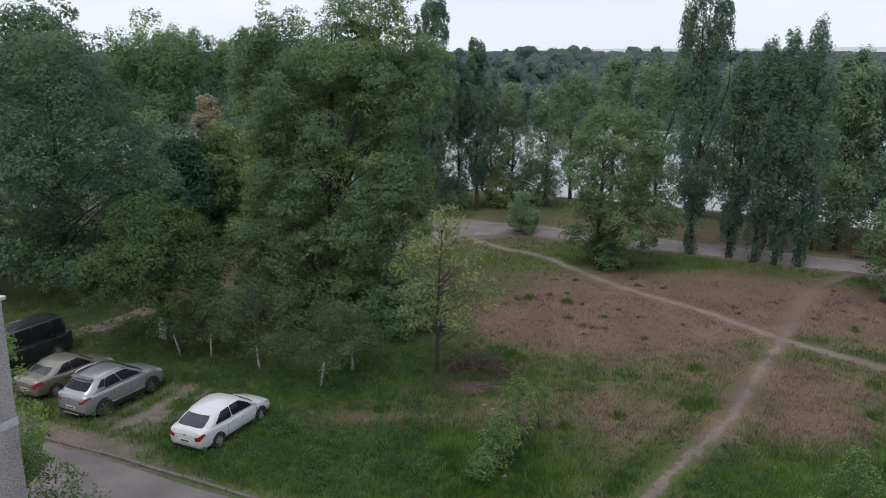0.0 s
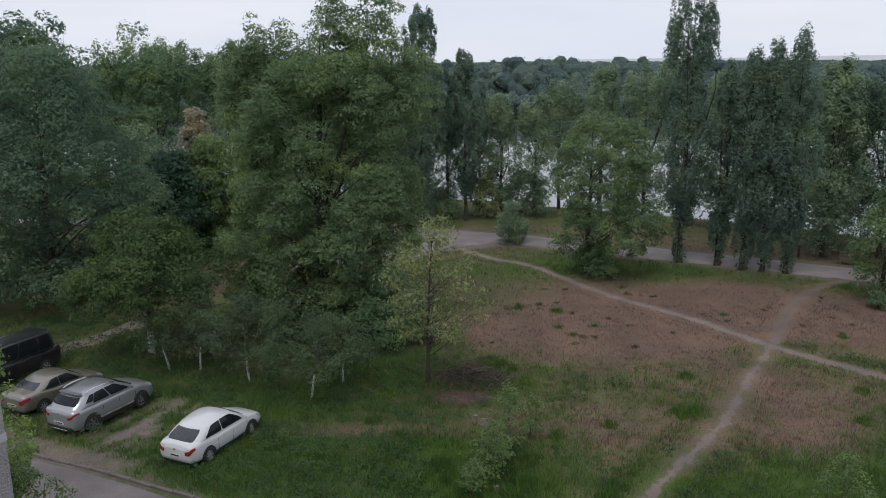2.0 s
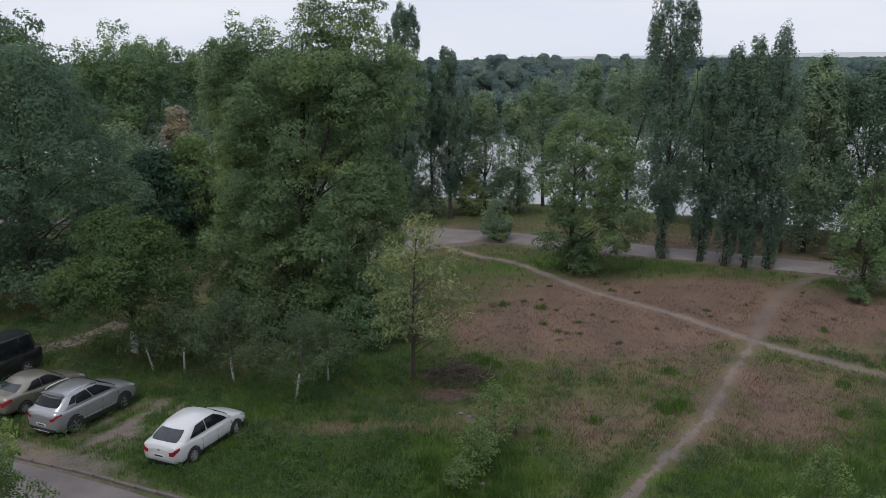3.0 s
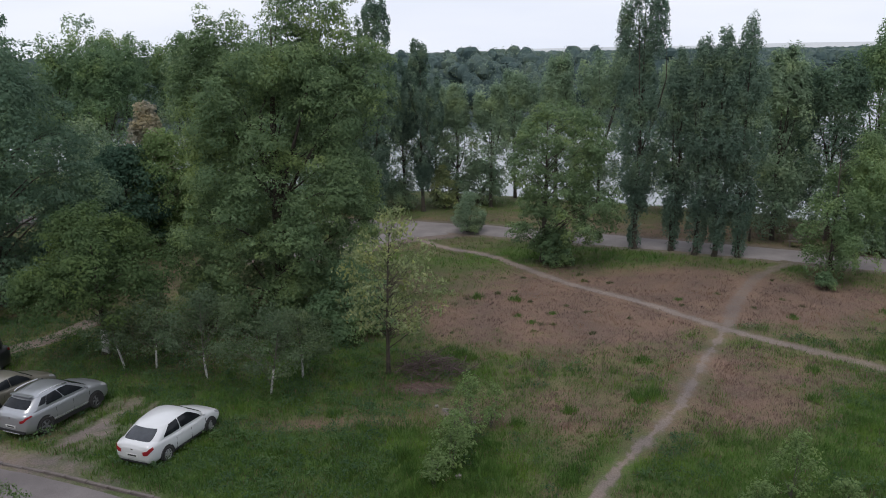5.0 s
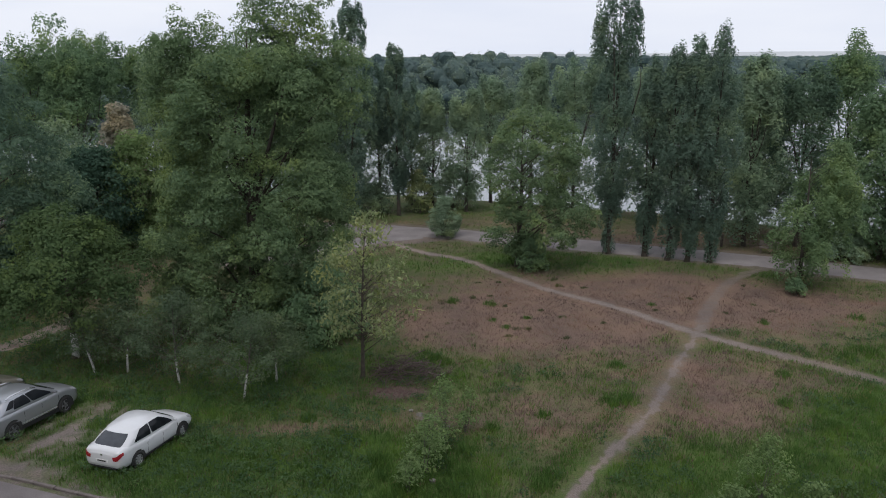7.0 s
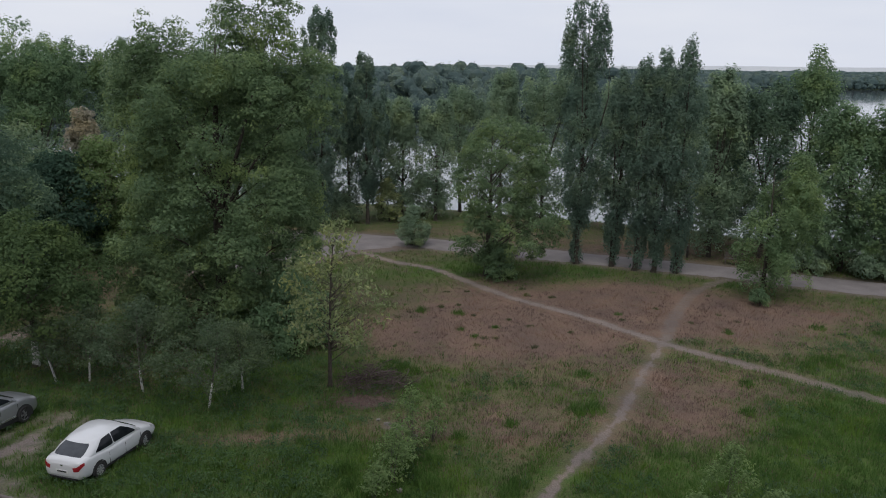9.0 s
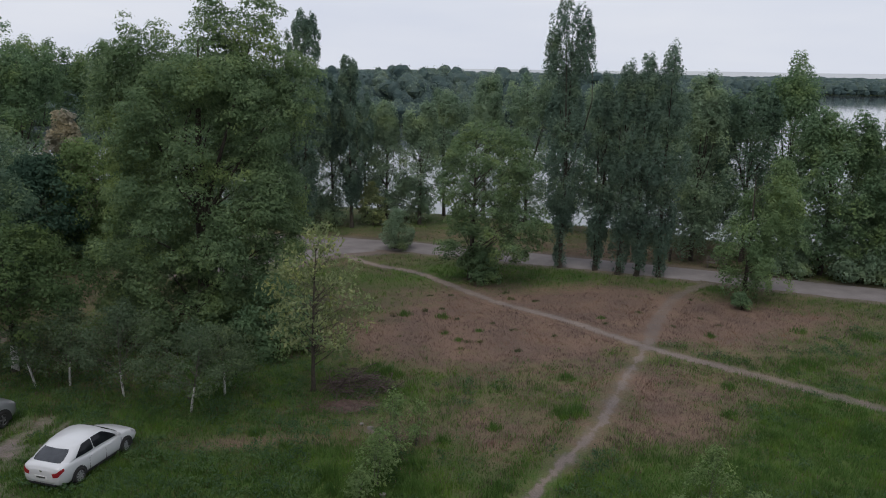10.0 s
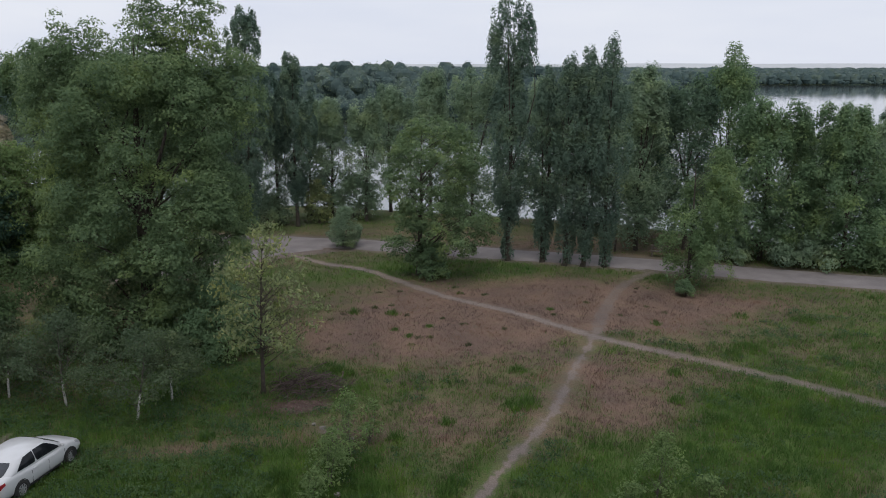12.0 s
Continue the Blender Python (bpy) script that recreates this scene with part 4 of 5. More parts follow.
# bushes and saplings
for seed, x, y, h, w, n, size, mat, label in (
    (75, 5.0, 65.6, 3.4, 3.0, 9000, 0.13, LEAF_BANK, "rounded green bush at the road's edge"), (77, 25.9, 47.2, 1.2, 1.5, 1500, 0.13, LEAF_OLD, "low green bush at the foot of a tree"),
    (78, 10.5, 54.6, 2.2, 2.6, 3500, 0.16, LEAF_OLD, "leafy green undergrowth below a tree"), (79, 38.5, 53.4, 2.6, 6.0, 9000, 0.2, LEAF_BANK, "spreading green bush beyond the road"),
    (80, 34.0, 55.6, 2.0, 4.0, 5000, 0.2, LEAF_BANK, "spreading green bush beyond the road"), (81, 43.5, 51.4, 2.2, 5.0, 7000, 0.2, LEAF_BIG, "spreading green bush beyond the road"),
    (82, -1.5, 76.5, 3.0, 4.5, 5000, 0.2, LEAF_BANK, "green undergrowth on the river bank"), (83, 3.4, 76.8, 4.2, 3.0, 4000, 0.2, LEAF_PALE, "bush with browned leaves on the river bank"),
    (84, -2.9, 41.4, 4.0, 5.2, 11000, 0.16, LEAF_OLD, "dark green undergrowth below a large tree"), (85, -10.5, 43.5, 2.0, 4.5, 6000, 0.15, LEAF_OLD, "dark green undergrowth below a large tree"),
    (86, -6.5, 42.0, 1.8, 4.0, 5000, 0.15, LEAF_OLD, "dark green undergrowth below a large tree"), (87, 7.0, 79.5, 4.0, 5.0, 5000, 0.22, LEAF_BANK, "green undergrowth on the river bank"),
    (103, -24.0, 55.0, 3.2, 5.5, 7000, 0.18, LEAF_OLD, "dense green bush under the tall trees"), (104, -29.0, 53.0, 3.6, 6.0, 7000, 0.18, LEAF_OLD, "dense green bush under the tall trees"),
    (105, -12.0, 63.5, 4.2, 6.0, 8000, 0.2, LEAF_BANK, "tall green bush beside the side road"), (106, -16.5, 62.5, 4.4, 6.0, 8000, 0.2, LEAF_YOUNG, "tall fresh green bush by the clearing"), (107, -9.0, 66.5, 3.8, 5.0, 6000, 0.2, LEAF_OLD, "tall green bush beside the side road"), (108, -25.0, 61.0, 4.0, 6.0, 8000, 0.2, LEAF_OLD, "tall green bush under the tall trees"),
    (89, -8.0, 76.0, 4.0, 6.0, 6000, 0.22, LEAF_BANK, "green undergrowth on the river bank")):
    tree("bush", seed, x, y, height_at(x, y), h, w, 0.1, n, size, mat, label, low=0.8, belly=0.35, tip=0.45, trunk=0.04, category="bush", stems=3)
for seed, x, y, h, w, n in ((91, 2.7, 29.0, 2.9, 1.5, 900), (92, 1.9, 26.7, 2.1, 1.6, 1100), (93, 13.0, 23.7, 2.4, 1.8, 1100), (94, 3.5, 29.6, 1.9, 1.1, 500), (95, 11.4, 22.8, 1.3, 1.4, 600), (96, 14.6, 23.4, 1.0, 1.0, 400), (97, 2.2, 27.9, 1.6, 1.2, 700), (98, 1.2, 25.4, 1.2, 1.2, 700)):
    tree("sapling", seed, x, y, 0, h, w, 0.25, int(n * 0.85), 0.13, LEAF_YOUNG, "thin fresh green sapling in the long grass", BARK_GREY, low=0.7, belly=0.35, tip=0.25, trunk=0.025, lobe=0.24, spray=0.17, gaps=0.15, group="saplings in the meadow", stems=2, folded=True)
# beside the wing
tree("sycamore_tree", 101, -11.75, 18.6, 0, 8.8, 3.4, 3.4, 8000, 0.13, LEAF_BRIGHT, "bright green leafy tree beside the building wing", BARK_GREY, low=0.6, belly=0.4, tip=0.3, trunk=0.08, folded=True, lobe=0.5, spray=0.26, gaps=0.1)
tree("thin_tree", 102, -10.1, 17.6, 0, 5.6, 3.4, 1.4, 8000, 0.085, LEAF_YOUNG, "twiggy half-bare shrub tree beside the building wing", BARK_GREY, low=0.6, belly=0.4, tip=0.3, trunk=0.04, folded=True, lobe=0.4, spray=0.2, gaps=0.05, limbs=0.9)

# ---- parked cars ----
def lathe(profile_pts, sides, mat, name):
    """A wheel part turned about the y axis."""
    verts, faces = [], []
    n = len(profile_pts)
    for s in range(sides):
        w = 2 * math.pi * s / sides
        verts += [(r * math.cos(w), y, r * math.sin(w)) for r, y in profile_pts]
    for s in range(sides):
        for k in range(n - 1):
            t = (s + 1) % sides
            faces.append((s * n + k, s * n + k + 1, t * n + k + 1, t * n + k))
    return mesh_from(name, verts, faces, mat, True)


def rim_mesh(r, spokes, mat):
    s = Shape()
    ring = [(r, -0.02), (r, 0.02), (r * 0.9, 0.03), (r * 0.86, 0.0)]
    n, sides = len(ring), 28
    verts = [(q * math.cos(w), y, q * math.sin(w)) for w in (2 * math.pi * k / sides for k in range(sides)) for q, y in ring]
    s.add(verts, [(k * n + c, k * n + c + 1, ((k + 1) % sides) * n + c + 1, ((k + 1) % sides) * n + c) for k in range(sides) for c in range(n - 1)])
    for k in range(spokes):
        w = 2 * math.pi * k / spokes
        c, d = math.cos(w), math.sin(w)
        a = 0.17 * r
        pts = []
        for q, g, y in ((0.12 * r, a, 0.03), (0.9 * r, a * 0.75, 0.022)):
            for e in (-1, 1):
                pts.append((q * c - e * g * d, y, q * d + e * g * c))
        low = [(x, y - 0.03, z) for x, y, z in pts]
        s.add(pts + low, [(0, 1, 3, 2), (4, 6, 7, 5), (0, 2, 6, 4), (1, 5, 7, 3), (2, 3, 7, 6)])
    hub = [(0.2 * r * math.cos(2 * math.pi * k / 10), 0.036, 0.2 * r * math.sin(2 * math.pi * k / 10)) for k in range(10)]
    s.add(hub, [tuple(range(10))])
    return s.mesh("rim", mat)


def plan_loop(xr, xf, w, rc, bow):
    """A rounded rectangle in plan from the rear edge round by the right side: 8 steps across each end, 20 along each side, 4 at each corner."""
    pts = []
    for k in range(8):
        pts.append((xr, (w - rc) * (1 - 2 * k / 8)))
    for k in range(4):
        a = math.pi / 2 * k / 4
        pts.append((xr + rc - rc * math.cos(a), -(w - rc) - rc * math.sin(a)))
    for k in range(20):
        pts.append((xr + rc + (xf - xr - 2 * rc) * k / 20, -w))
    for k in range(4):
        a = math.pi / 2 * k / 4
        pts.append((xf - rc + rc * math.sin(a), -(w - rc) - rc * math.cos(a)))
    for k in range(8):
        pts.append((xf, -(w - rc) * (1 - 2 * k / 8)))
    for k in range(4):
        a = math.pi / 2 * k / 4
        pts.append((xf - rc + rc * math.cos(a), (w - rc) + rc * math.sin(a)))
    for k in range(20):
        pts.append((xf - rc - (xf - xr - 2 * rc) * k / 20, w))
    for k in range(4):
        a = math.pi / 2 * k / 4
        pts.append((xr + rc - rc * math.sin(a), (w - rc) + rc * math.cos(a)))
    mid = (xr + xf) / 2
    return [(px + (bow if px > mid else -bow) * (1 - (py / w) ** 2) * min(1, abs(px - mid) / (xf - mid)) ** 4, py * (1 - 0.04 * ((px - mid) / (xf - mid)) ** 4)) for px, py in pts]


def car(name, x, y, turn, paint, label, L, W, H, base, front, shoulder, hood, deck, rear_base, roof_rear, roof_front, screen_base, rim_mat, spokes, wheel=0.3, van=False, rails=False, estate=False):
    """A parked car; its origin lies on the ground between the axles. front: front overhang; the x values run from the rear to the front."""
    root = thing(name, pose(x, y, 0, 0, 0, turn), label, "car", "parked cars")
    rear = -(L - base - front) - base / 2
    nose = base / 2 + front
    hw = W / 2
    # lower body: rings along the length
    st = [(rear, 0.36, deck - 0.14, 0.78), (rear + 0.004, 0.33, deck - 0.1, 0.84), (rear + 0.05, 0.27, deck - 0.03, 0.92), (rear + 0.2, 0.24, deck, 0.97), (rear_base + 0.12, 0.22, shoulder if estate else deck + 0.03, 0.99), (-base * 0.2, 0.2, shoulder, 1.0), (base * 0.15, 0.2, shoulder - 0.01, 1.0),
          (screen_base, 0.2, hood + 0.04, 0.99), (screen_base + 0.25, 0.21, hood, 0.98), (nose - 0.45, 0.22, hood - 0.09, 0.95), (nose - 0.2, 0.24, hood - 0.17, 0.9), (nose - 0.05, 0.26, hood - 0.26, 0.82), (nose - 0.004, 0.3, hood - 0.34, 0.74), (nose, 0.33, hood - 0.38, 0.7)]
    st.sort()
    fine = []
    for k in range(len(st) - 1):
        p0, p1, p2, p3 = st[max(k - 1, 0)], st[k], st[k + 1], st[min(k + 2, len(st) - 1)]
        steps = max(1, int((p2[0] - p1[0]) / 0.09))
        for j in range(steps):
            t = j / steps
            u = t * t * (3 - 2 * t)
            fine.append((p1[0] + (p2[0] - p1[0]) * t, *(p1[i] + (p2[i] - p1[i]) * u for i in (1, 2, 3))))
    fine.append(st[-1])
    verts, faces = [], []
    rings = [(fine[0], 0.3, -0.03), (fine[0], 0.75, -0.026), (fine[0], 0.93, -0.016)] + [(f, 1.0, 0.0) for f in fine] + [(fine[-1], 0.93, 0.02), (fine[-1], 0.75, 0.035), (fine[-1], 0.3, 0.042)]
    for (sx, zb, zt, w), grow, dx in rings:
        w *= hw
        half = [(w * 0.8, zb), (w * 0.93, zb + 0.05), (w * 0.985, zb + 0.16), (w, zb + (zt - zb) * 0.5), (w * 0.985, zt - 0.2), (w * 0.96, zt - 0.09), (w * 0.9, zt - 0.03), (w * 0.78, zt), (w * 0.45, zt + 0.025)]
        ring = [(sx, a, b) for a, b in half] + [(sx, 0, zt + 0.035)] + [(sx, -a, b) for a, b in reversed(half)]
        zc = (zb + zt) / 2
        verts += [(sx + dx, a * grow, zc + (b - zc) * grow) for _, a, b in ring]
    m = 19
    for k in range(len(rings) - 1):
        for c in range(m):
            faces.append((k * m + c, k * m + (c + 1) % m, (k + 1) * m + (c + 1) % m, (k + 1) * m + c))
    faces += [tuple(range(m))[::-1], tuple((len(rings) - 1) * m + c for c in range(m))]
    part("body", mesh_from("body", verts, faces, paint, True), root)
    # greenhouse: a rounded shell from the belt line to the roof, with panes set into it
    wb, wr = hw * 0.94, hw * 0.78
    zr = H - 0.085
    zrear = shoulder - 0.03 if estate else deck - 0.02

    def belt(px):
        if px < -0.4:
            return zrear + (shoulder - 0.03 - zrear) * smooth(rear_base, -0.4, px)
        return shoulder - 0.03 + (hood - shoulder + 0.02) * smooth(-0.2, screen_base, px)

    fall = lambda px: 0.0 if van else 0.075 * smooth(-0.3, roof_rear, px) + 0.03 * smooth(-0.1, roof_front, px)
    VS = (0.0, 0.1, 0.3, 0.5, 0.7, 0.88, 1.0)
    shell = []
    for v in VS:
        bulge = 0.035 * math.sin(math.pi * v)
        ring = plan_loop(rear_base + (roof_rear - rear_base) * v - bulge, screen_base + (roof_front - screen_base) * v + bulge, wb + (wr - wb) * v + bulge * 0.8, 0.3 - 0.06 * v, 0.1)
        shell.append([Vector((px, py, belt(px) + (zr - fall(px) - belt(px)) * v)) for px, py in ring])
    xc = (roof_rear + roof_front) / 2
    cols = len(shell[0])
    for q in (0.93, 0.8, 0.55, 0.28):
        shell.append([Vector((xc + (p.x - xc) * q, p.y * q, p.z + (H - 0.02 - p.z) * (1 - q ** 2.2))) for p in shell[len(VS) - 1]])
    sv = [p for ring in shell for p in ring] + [Vector((xc, 0, H - 0.02))]
    sf = [(r * cols + k, r * cols + (k + 1) % cols, (r + 1) * cols + (k + 1) % cols, (r + 1) * cols + k) for r in range(len(shell) - 1) for k in range(cols)]
    sf += [((len(shell) - 1) * cols + k, (len(shell) - 1) * cols + (k + 1) % cols, len(sv) - 1) for k in range(cols)]
    part("roof", mesh_from("roof", sv, sf, paint, True), root)

    def pane(label_name, c0, c1, v0, v1, mat, words, skew=0.0):
        """A pane over the columns c0 to c1 of the shell, from v0 to v1; skew slants its ends."""
        na, nb = 12, 5
        grid = []
        for j in range(nb + 1):
            v = v0 + (v1 - v0) * j / nb
            for i in range(na + 1):
                u = i / na
                # rounded corners
                pinch = 0.035 * (abs(2 * j / nb - 1) ** 6)
                c = c0 + (c1 - c0) * (pinch + (1 - 2 * pinch) * u) + skew * (1 - 2 * u) * (j / nb - 0.5)
                ci, cf = int(math.floor(c)), c - math.floor(c)
                row = max(k for k in range(len(VS) - 1) if VS[k] <= v + 1e-9)
                vf = (v - VS[row]) / (VS[row + 1] - VS[row])
                at = lambda r: shell[r][ci % cols].lerp(shell[r][(ci + 1) % cols], cf)
                grid.append(at(row).lerp(at(row + 1), vf))
        nx_, top_ = na + 1, []
        for j in range(nb + 1):
            for i in range(nx_):
                p = grid[j * nx_ + i]
                du = grid[j * nx_ + min(i + 1, na)] - grid[j * nx_ + max(i - 1, 0)]
                dv = grid[min(j + 1, nb) * nx_ + i] - grid[max(j - 1, 0) * nx_ + i]
                n_ = du.cross(dv).normalized()
                top_.append((p + n_ * 0.009, p - n_ * 0.012))
        vs_ = [p for p, _ in top_] + [q for _, q in top_]
        o = len(top_)
        fs_ = [(j * nx_ + i, j * nx_ + i + 1, (j + 1) * nx_ + i + 1, (j + 1) * nx_ + i) for j in range(nb) for i in range(na)]
        rim_ = [i for i in range(nx_)] + [j * nx_ + na for j in range(1, nb + 1)] + [nb * nx_ + i for i in range(na - 1, -1, -1)] + [j * nx_ for j in range(nb - 1, 0, -1)]
        fs_ += [(rim_[k], o + rim_[k], o + rim_[(k + 1) % len(rim_)], rim_[(k + 1) % len(rim_)]) for k in range(len(rim_))]
        part(label_name, mesh_from(label_name, vs_, fs_, mat, False), root, words)

    pane("rear_window", -1.2, 9.2, 0.3 if rails else 0.12, 0.88, GLASS_REAR if not (van or rails) else GLASS, "dark tinted rear window")
    pane("windscreen", 34.8, 45.2, 0.06, 0.93, GLASS, "dark windscreen")
    cuts = ((0.07, 0.465), (0.485, 1.02)) if not (rails or van) else ((0.02, 0.19), (0.2, 0.565), (0.585, 1.02)) if rails else ((-0.02, 0.2), (0.22, 0.57), (0.59, 1.0))
    for s_ in (1, -1):
        for u0, u1 in cuts:
            c0, c1 = (12 + 20 * u0, 12 + 20 * u1) if s_ < 0 else (68 - 20 * u1, 68 - 20 * u0)
            pane("side_window", c0, c1, (0.34 if u0 < 0.1 else 0.16) if rails else 0.1, 0.93, GLASS, "dark side window", 0.0)
        # sill, handles, mirror, door seams, wheel arches
        part("sill", box_mesh("sill", (base - 0.75, 0.05, 0.07), (0, s_ * hw * 0.955, 0.25), TRIM, 0.01), root)
        for hx in (-0.55, 0.4):
            part("door_handle", box_mesh("door_handle", (0.17, 0.03, 0.03), (hx, s_ * (hw * 0.985 + 0.005), shoulder - 0.17), paint, 0.008), root)
        for hx in (-0.72, 0.14, 1.0):
            part("door_seam", box_mesh("door_seam", (0.012, 0.012, shoulder - 0.5), (hx, s_ * (hw * 0.99), 0.3 + (shoulder - 0.5) / 2), TRIM), root)
        mirror = part("mirror", box_mesh("mirror", (0.1, 0.2, 0.13), (screen_base - 0.35, s_ * (hw + 0.06), shoulder + 0.06), paint, 0.03), root)
        for ax_, big in ((-base / 2, 1), (base / 2, 1)):
            arch = []
            for k in range(13):
                w = math.pi * k / 12
                arch.append((ax_ + (wheel + 0.075) * math.cos(w), (wheel + 0.075) * math.sin(w) + wheel * 0.98))
            arch += [(ax_ - wheel - 0.075, 0.22), (ax_ + wheel + 0.075, 0.22)]
            n = len(arch)
            vs = [(a, s_ * (hw * 0.995), b) for a, b in arch] + [(a, s_ * hw * 0.7, b) for a, b in arch]
            part("wheel_arch", mesh_from("wheel_arch", vs, [tuple(range(n))] + [(k, (k + 1) % n, n + (k + 1) % n, n + k) for k in range(n)], TRIM), root, "black wheel arch")
            wh = new("wheel")
            wh.parent = root
            wh.matrix_basis = pose(ax_, s_ * (hw - 0.085), wheel, 0, 0, (0 if s_ > 0 else 180) + (6 if ax_ > 0 else 0))
            part("tyre", lathe([(wheel * 0.64, -0.09), (wheel * 0.9, -0.1), (wheel, -0.075), (wheel, 0.075), (wheel * 0.9, 0.1), (wheel * 0.66, 0.095), (wheel * 0.64, 0.0)], 26, RUBBER, "tyre"), wh, "black rubber tyre")
            rim = part("rim", rim_mesh(wheel * 0.67, spokes, rim_mat), wh, "light alloy rim")
            rim.location = (0, 0.065, 0)
            part("brake_disc", lathe([(0.0, 0.0), (wheel * 0.62, 0.0), (wheel * 0.62, -0.05)], 18, TRIM, "brake_disc"), wh, "dark brake disc")
        if rails:
            pts = [(roof_rear + 0.12, s_ * wr * 0.93, zr), (roof_rear + 0.26, s_ * wr * 0.93, zr + 0.07), (xc, s_ * wr * 0.95, zr + 0.1), (roof_front - 0.35, s_ * wr * 0.94, zr + 0.08), (roof_front - 0.1, s_ * wr * 0.93, zr)]
            part("roof_rail", mesh_from("roof_rail", *tube(pts, [0.026] * 5, 6), CHROME, True), root, "bright metal roof rail")
        for lamp, mat, label, rear_end in (("tail_lamp", LAMP_RED, "red tail lamp", True), ("headlamp", LAMP_CLEAR, "clear headlamp", False)):
            picked = [k for k in range(len(rings)) if (rings[k][1] >= 0.75 and (rings[k][0][0] < rear + (0.3 if not rails else 0.36) if rear_end else rings[k][0][0] > nose - 0.52))]
            lv, lf = [], []
            n = len(picked)
            for i, k in enumerate(picked):
                t = i / (n - 1) if rear_end else 1 - i / (n - 1)
                row = [Vector(verts[k * m + c]) for c in range(m)]
                col = lambda q: row[int(q)].lerp(row[min(int(q) + 1, m - 1)], q - int(q))
                lo, hi = (3.35 + 0.9 * t * t, 5.7 - 0.5 * t) if not rails else (4.0 + 0.45 * t, 5.3 - 0.25 * t)
                if not rear_end:
                    lo, hi = 4.0 + 0.9 * t, 6.4 - 0.3 * t
                for j in range(5):
                    p = col(lo + (hi - lo) * j / 4)
                    p = Vector((p.x + (-0.012 if rear_end else 0.012) * (1 - t), p.y * 1.012 + 0.006, p.z))
                    lv.append((p.x, p.y * s_, p.z))
            lf = [(i * 5 + j, (i + 1) * 5 + j, (i + 1) * 5 + j + 1, i * 5 + j + 1) for i in range(n - 1) for j in range(4)]
            part(lamp, mesh_from(lamp, lv, lf if s_ > 0 else [f[::-1] for f in lf], mat, True), root, label)
    if rails:
        for s_ in (1, -1):
            part("door_cladding", box_mesh("door_cladding", (base - 0.8, 0.05, 0.15), (0, s_ * (hw * 0.965), 0.355), TRIM, 0.02), root, "black plastic lower door trim")
        for s_ in (1, -1):
            part("door_strip", box_mesh("door_strip", (base - 0.8, 0.03, 0.045), (0, s_ * (hw * 0.99), 0.455), CHROME, 0.01), root, "bright strip along the lower doors")
        part("bumper_trim", box_mesh("bumper_trim", (0.22, W * 0.82, 0.2), (rear + 0.07, 0, 0.37), TRIM, 0.05), root, "dark lower rear bumper")
        part("bumper_strip", box_mesh("bumper_strip", (0.06, W * 0.5, 0.04), (rear - 0.03, 0, 0.3), CHROME, 0.01), root, "bright bumper strip")
        part("spoiler", box_mesh("spoiler", (0.22, W * 0.62, 0.035), (roof_rear - 0.07, 0, H - 0.075), paint, 0.012), root)
    else:
        part("bumper_trim", box_mesh("bumper_trim", (0.14, W * 0.72, 0.12), (rear + 0.06, 0, 0.3), TRIM, 0.03), root, "dark lower rear bumper")
    part("front_grille", box_mesh("front_grille", (0.12, W * 0.5, 0.16), (nose - 0.05, 0, 0.42), TRIM, 0.03), root, "dark front grille")
    plate = part("number_plate", box_mesh("number_plate", (0.015, 0.52, 0.11), (rear - 0.035, 0, 0.56), PLATE, 0.003), root, "white plate with a dark bar")
    part("plate_bar", box_mesh("plate_bar", (0.006, 0.38, 0.055), (rear - 0.044, 0.0, 0.56), TRIM), plate)
    part("badge", box_mesh("badge", (0.012, 0.11, 0.06), (rear - 0.024, 0, deck - 0.2), CHROME, 0.004), root, "small plain bright badge")
    return root


def paint_material(name, colour, metal=0.0, dust=0.12):
    m, nt, nodes, links, out = material(name)
    p = nodes.new("ShaderNodeBsdfPrincipled")
    n = noise_node(nt, 3.0, 5.0)
    d = ramp_node(nt, n.outputs["Fac"], [(0.35, colour), (0.8, tuple(c * (1 - dust) + 0.25 * dust for c in colour))])
    links.new(d.outputs["Color"], p.inputs["Base Color"])
    p.inputs["Metallic"].default_value, p.inputs["Roughness"].default_value = metal, 0.3
    p.inputs["Coat Weight"].default_value = 1.0
    links.new(p.outputs["BSDF"], out.inputs["Surface"])
    return m


WHITE_PAINT = paint_material("white_car_paint", (0.6, 0.605, 0.625))
SILVER_PAINT = paint_material("silver_grey_car_paint", (0.33, 0.34, 0.365), 0.5)
BEIGE_PAINT = paint_material("grey_beige_car_paint", (0.22, 0.2, 0.165), 0.4, 0.2)
BLACK_PAINT = paint_material("black_van_paint", (0.008, 0.009, 0.013))
car("white_liftback", -8.97, 29.34, 66.5, WHITE_PAINT, "white compact liftback car parked on the grass", 4.27, 1.69, 1.49, 2.53, 0.85, 0.94, 0.87, 0.98, -1.9, -1.2, 0.3, 1.15, ALLOY, 8, 0.3)
car("silver_suv", -14.56, 32.03, 65, SILVER_PAINT, "silver-grey compact car with roof rails parked on sandy grass", 4.32, 1.81, 1.68, 2.585, 0.88, 1.12, 1.08, 1.12, -1.98, -1.42, 0.2, 1.15, DARK_ALLOY, 5, 0.36, rails=True, estate=True)
car("beige_sedan", -17.45, 33.75, 65, BEIGE_PAINT, "greyish-beige older saloon car beside a silver car", 4.24, 1.68, 1.43, 2.52, 0.86, 0.94, 0.86, 1.0, -1.55, -0.95, 0.3, 1.05, ALLOY, 7, 0.29)
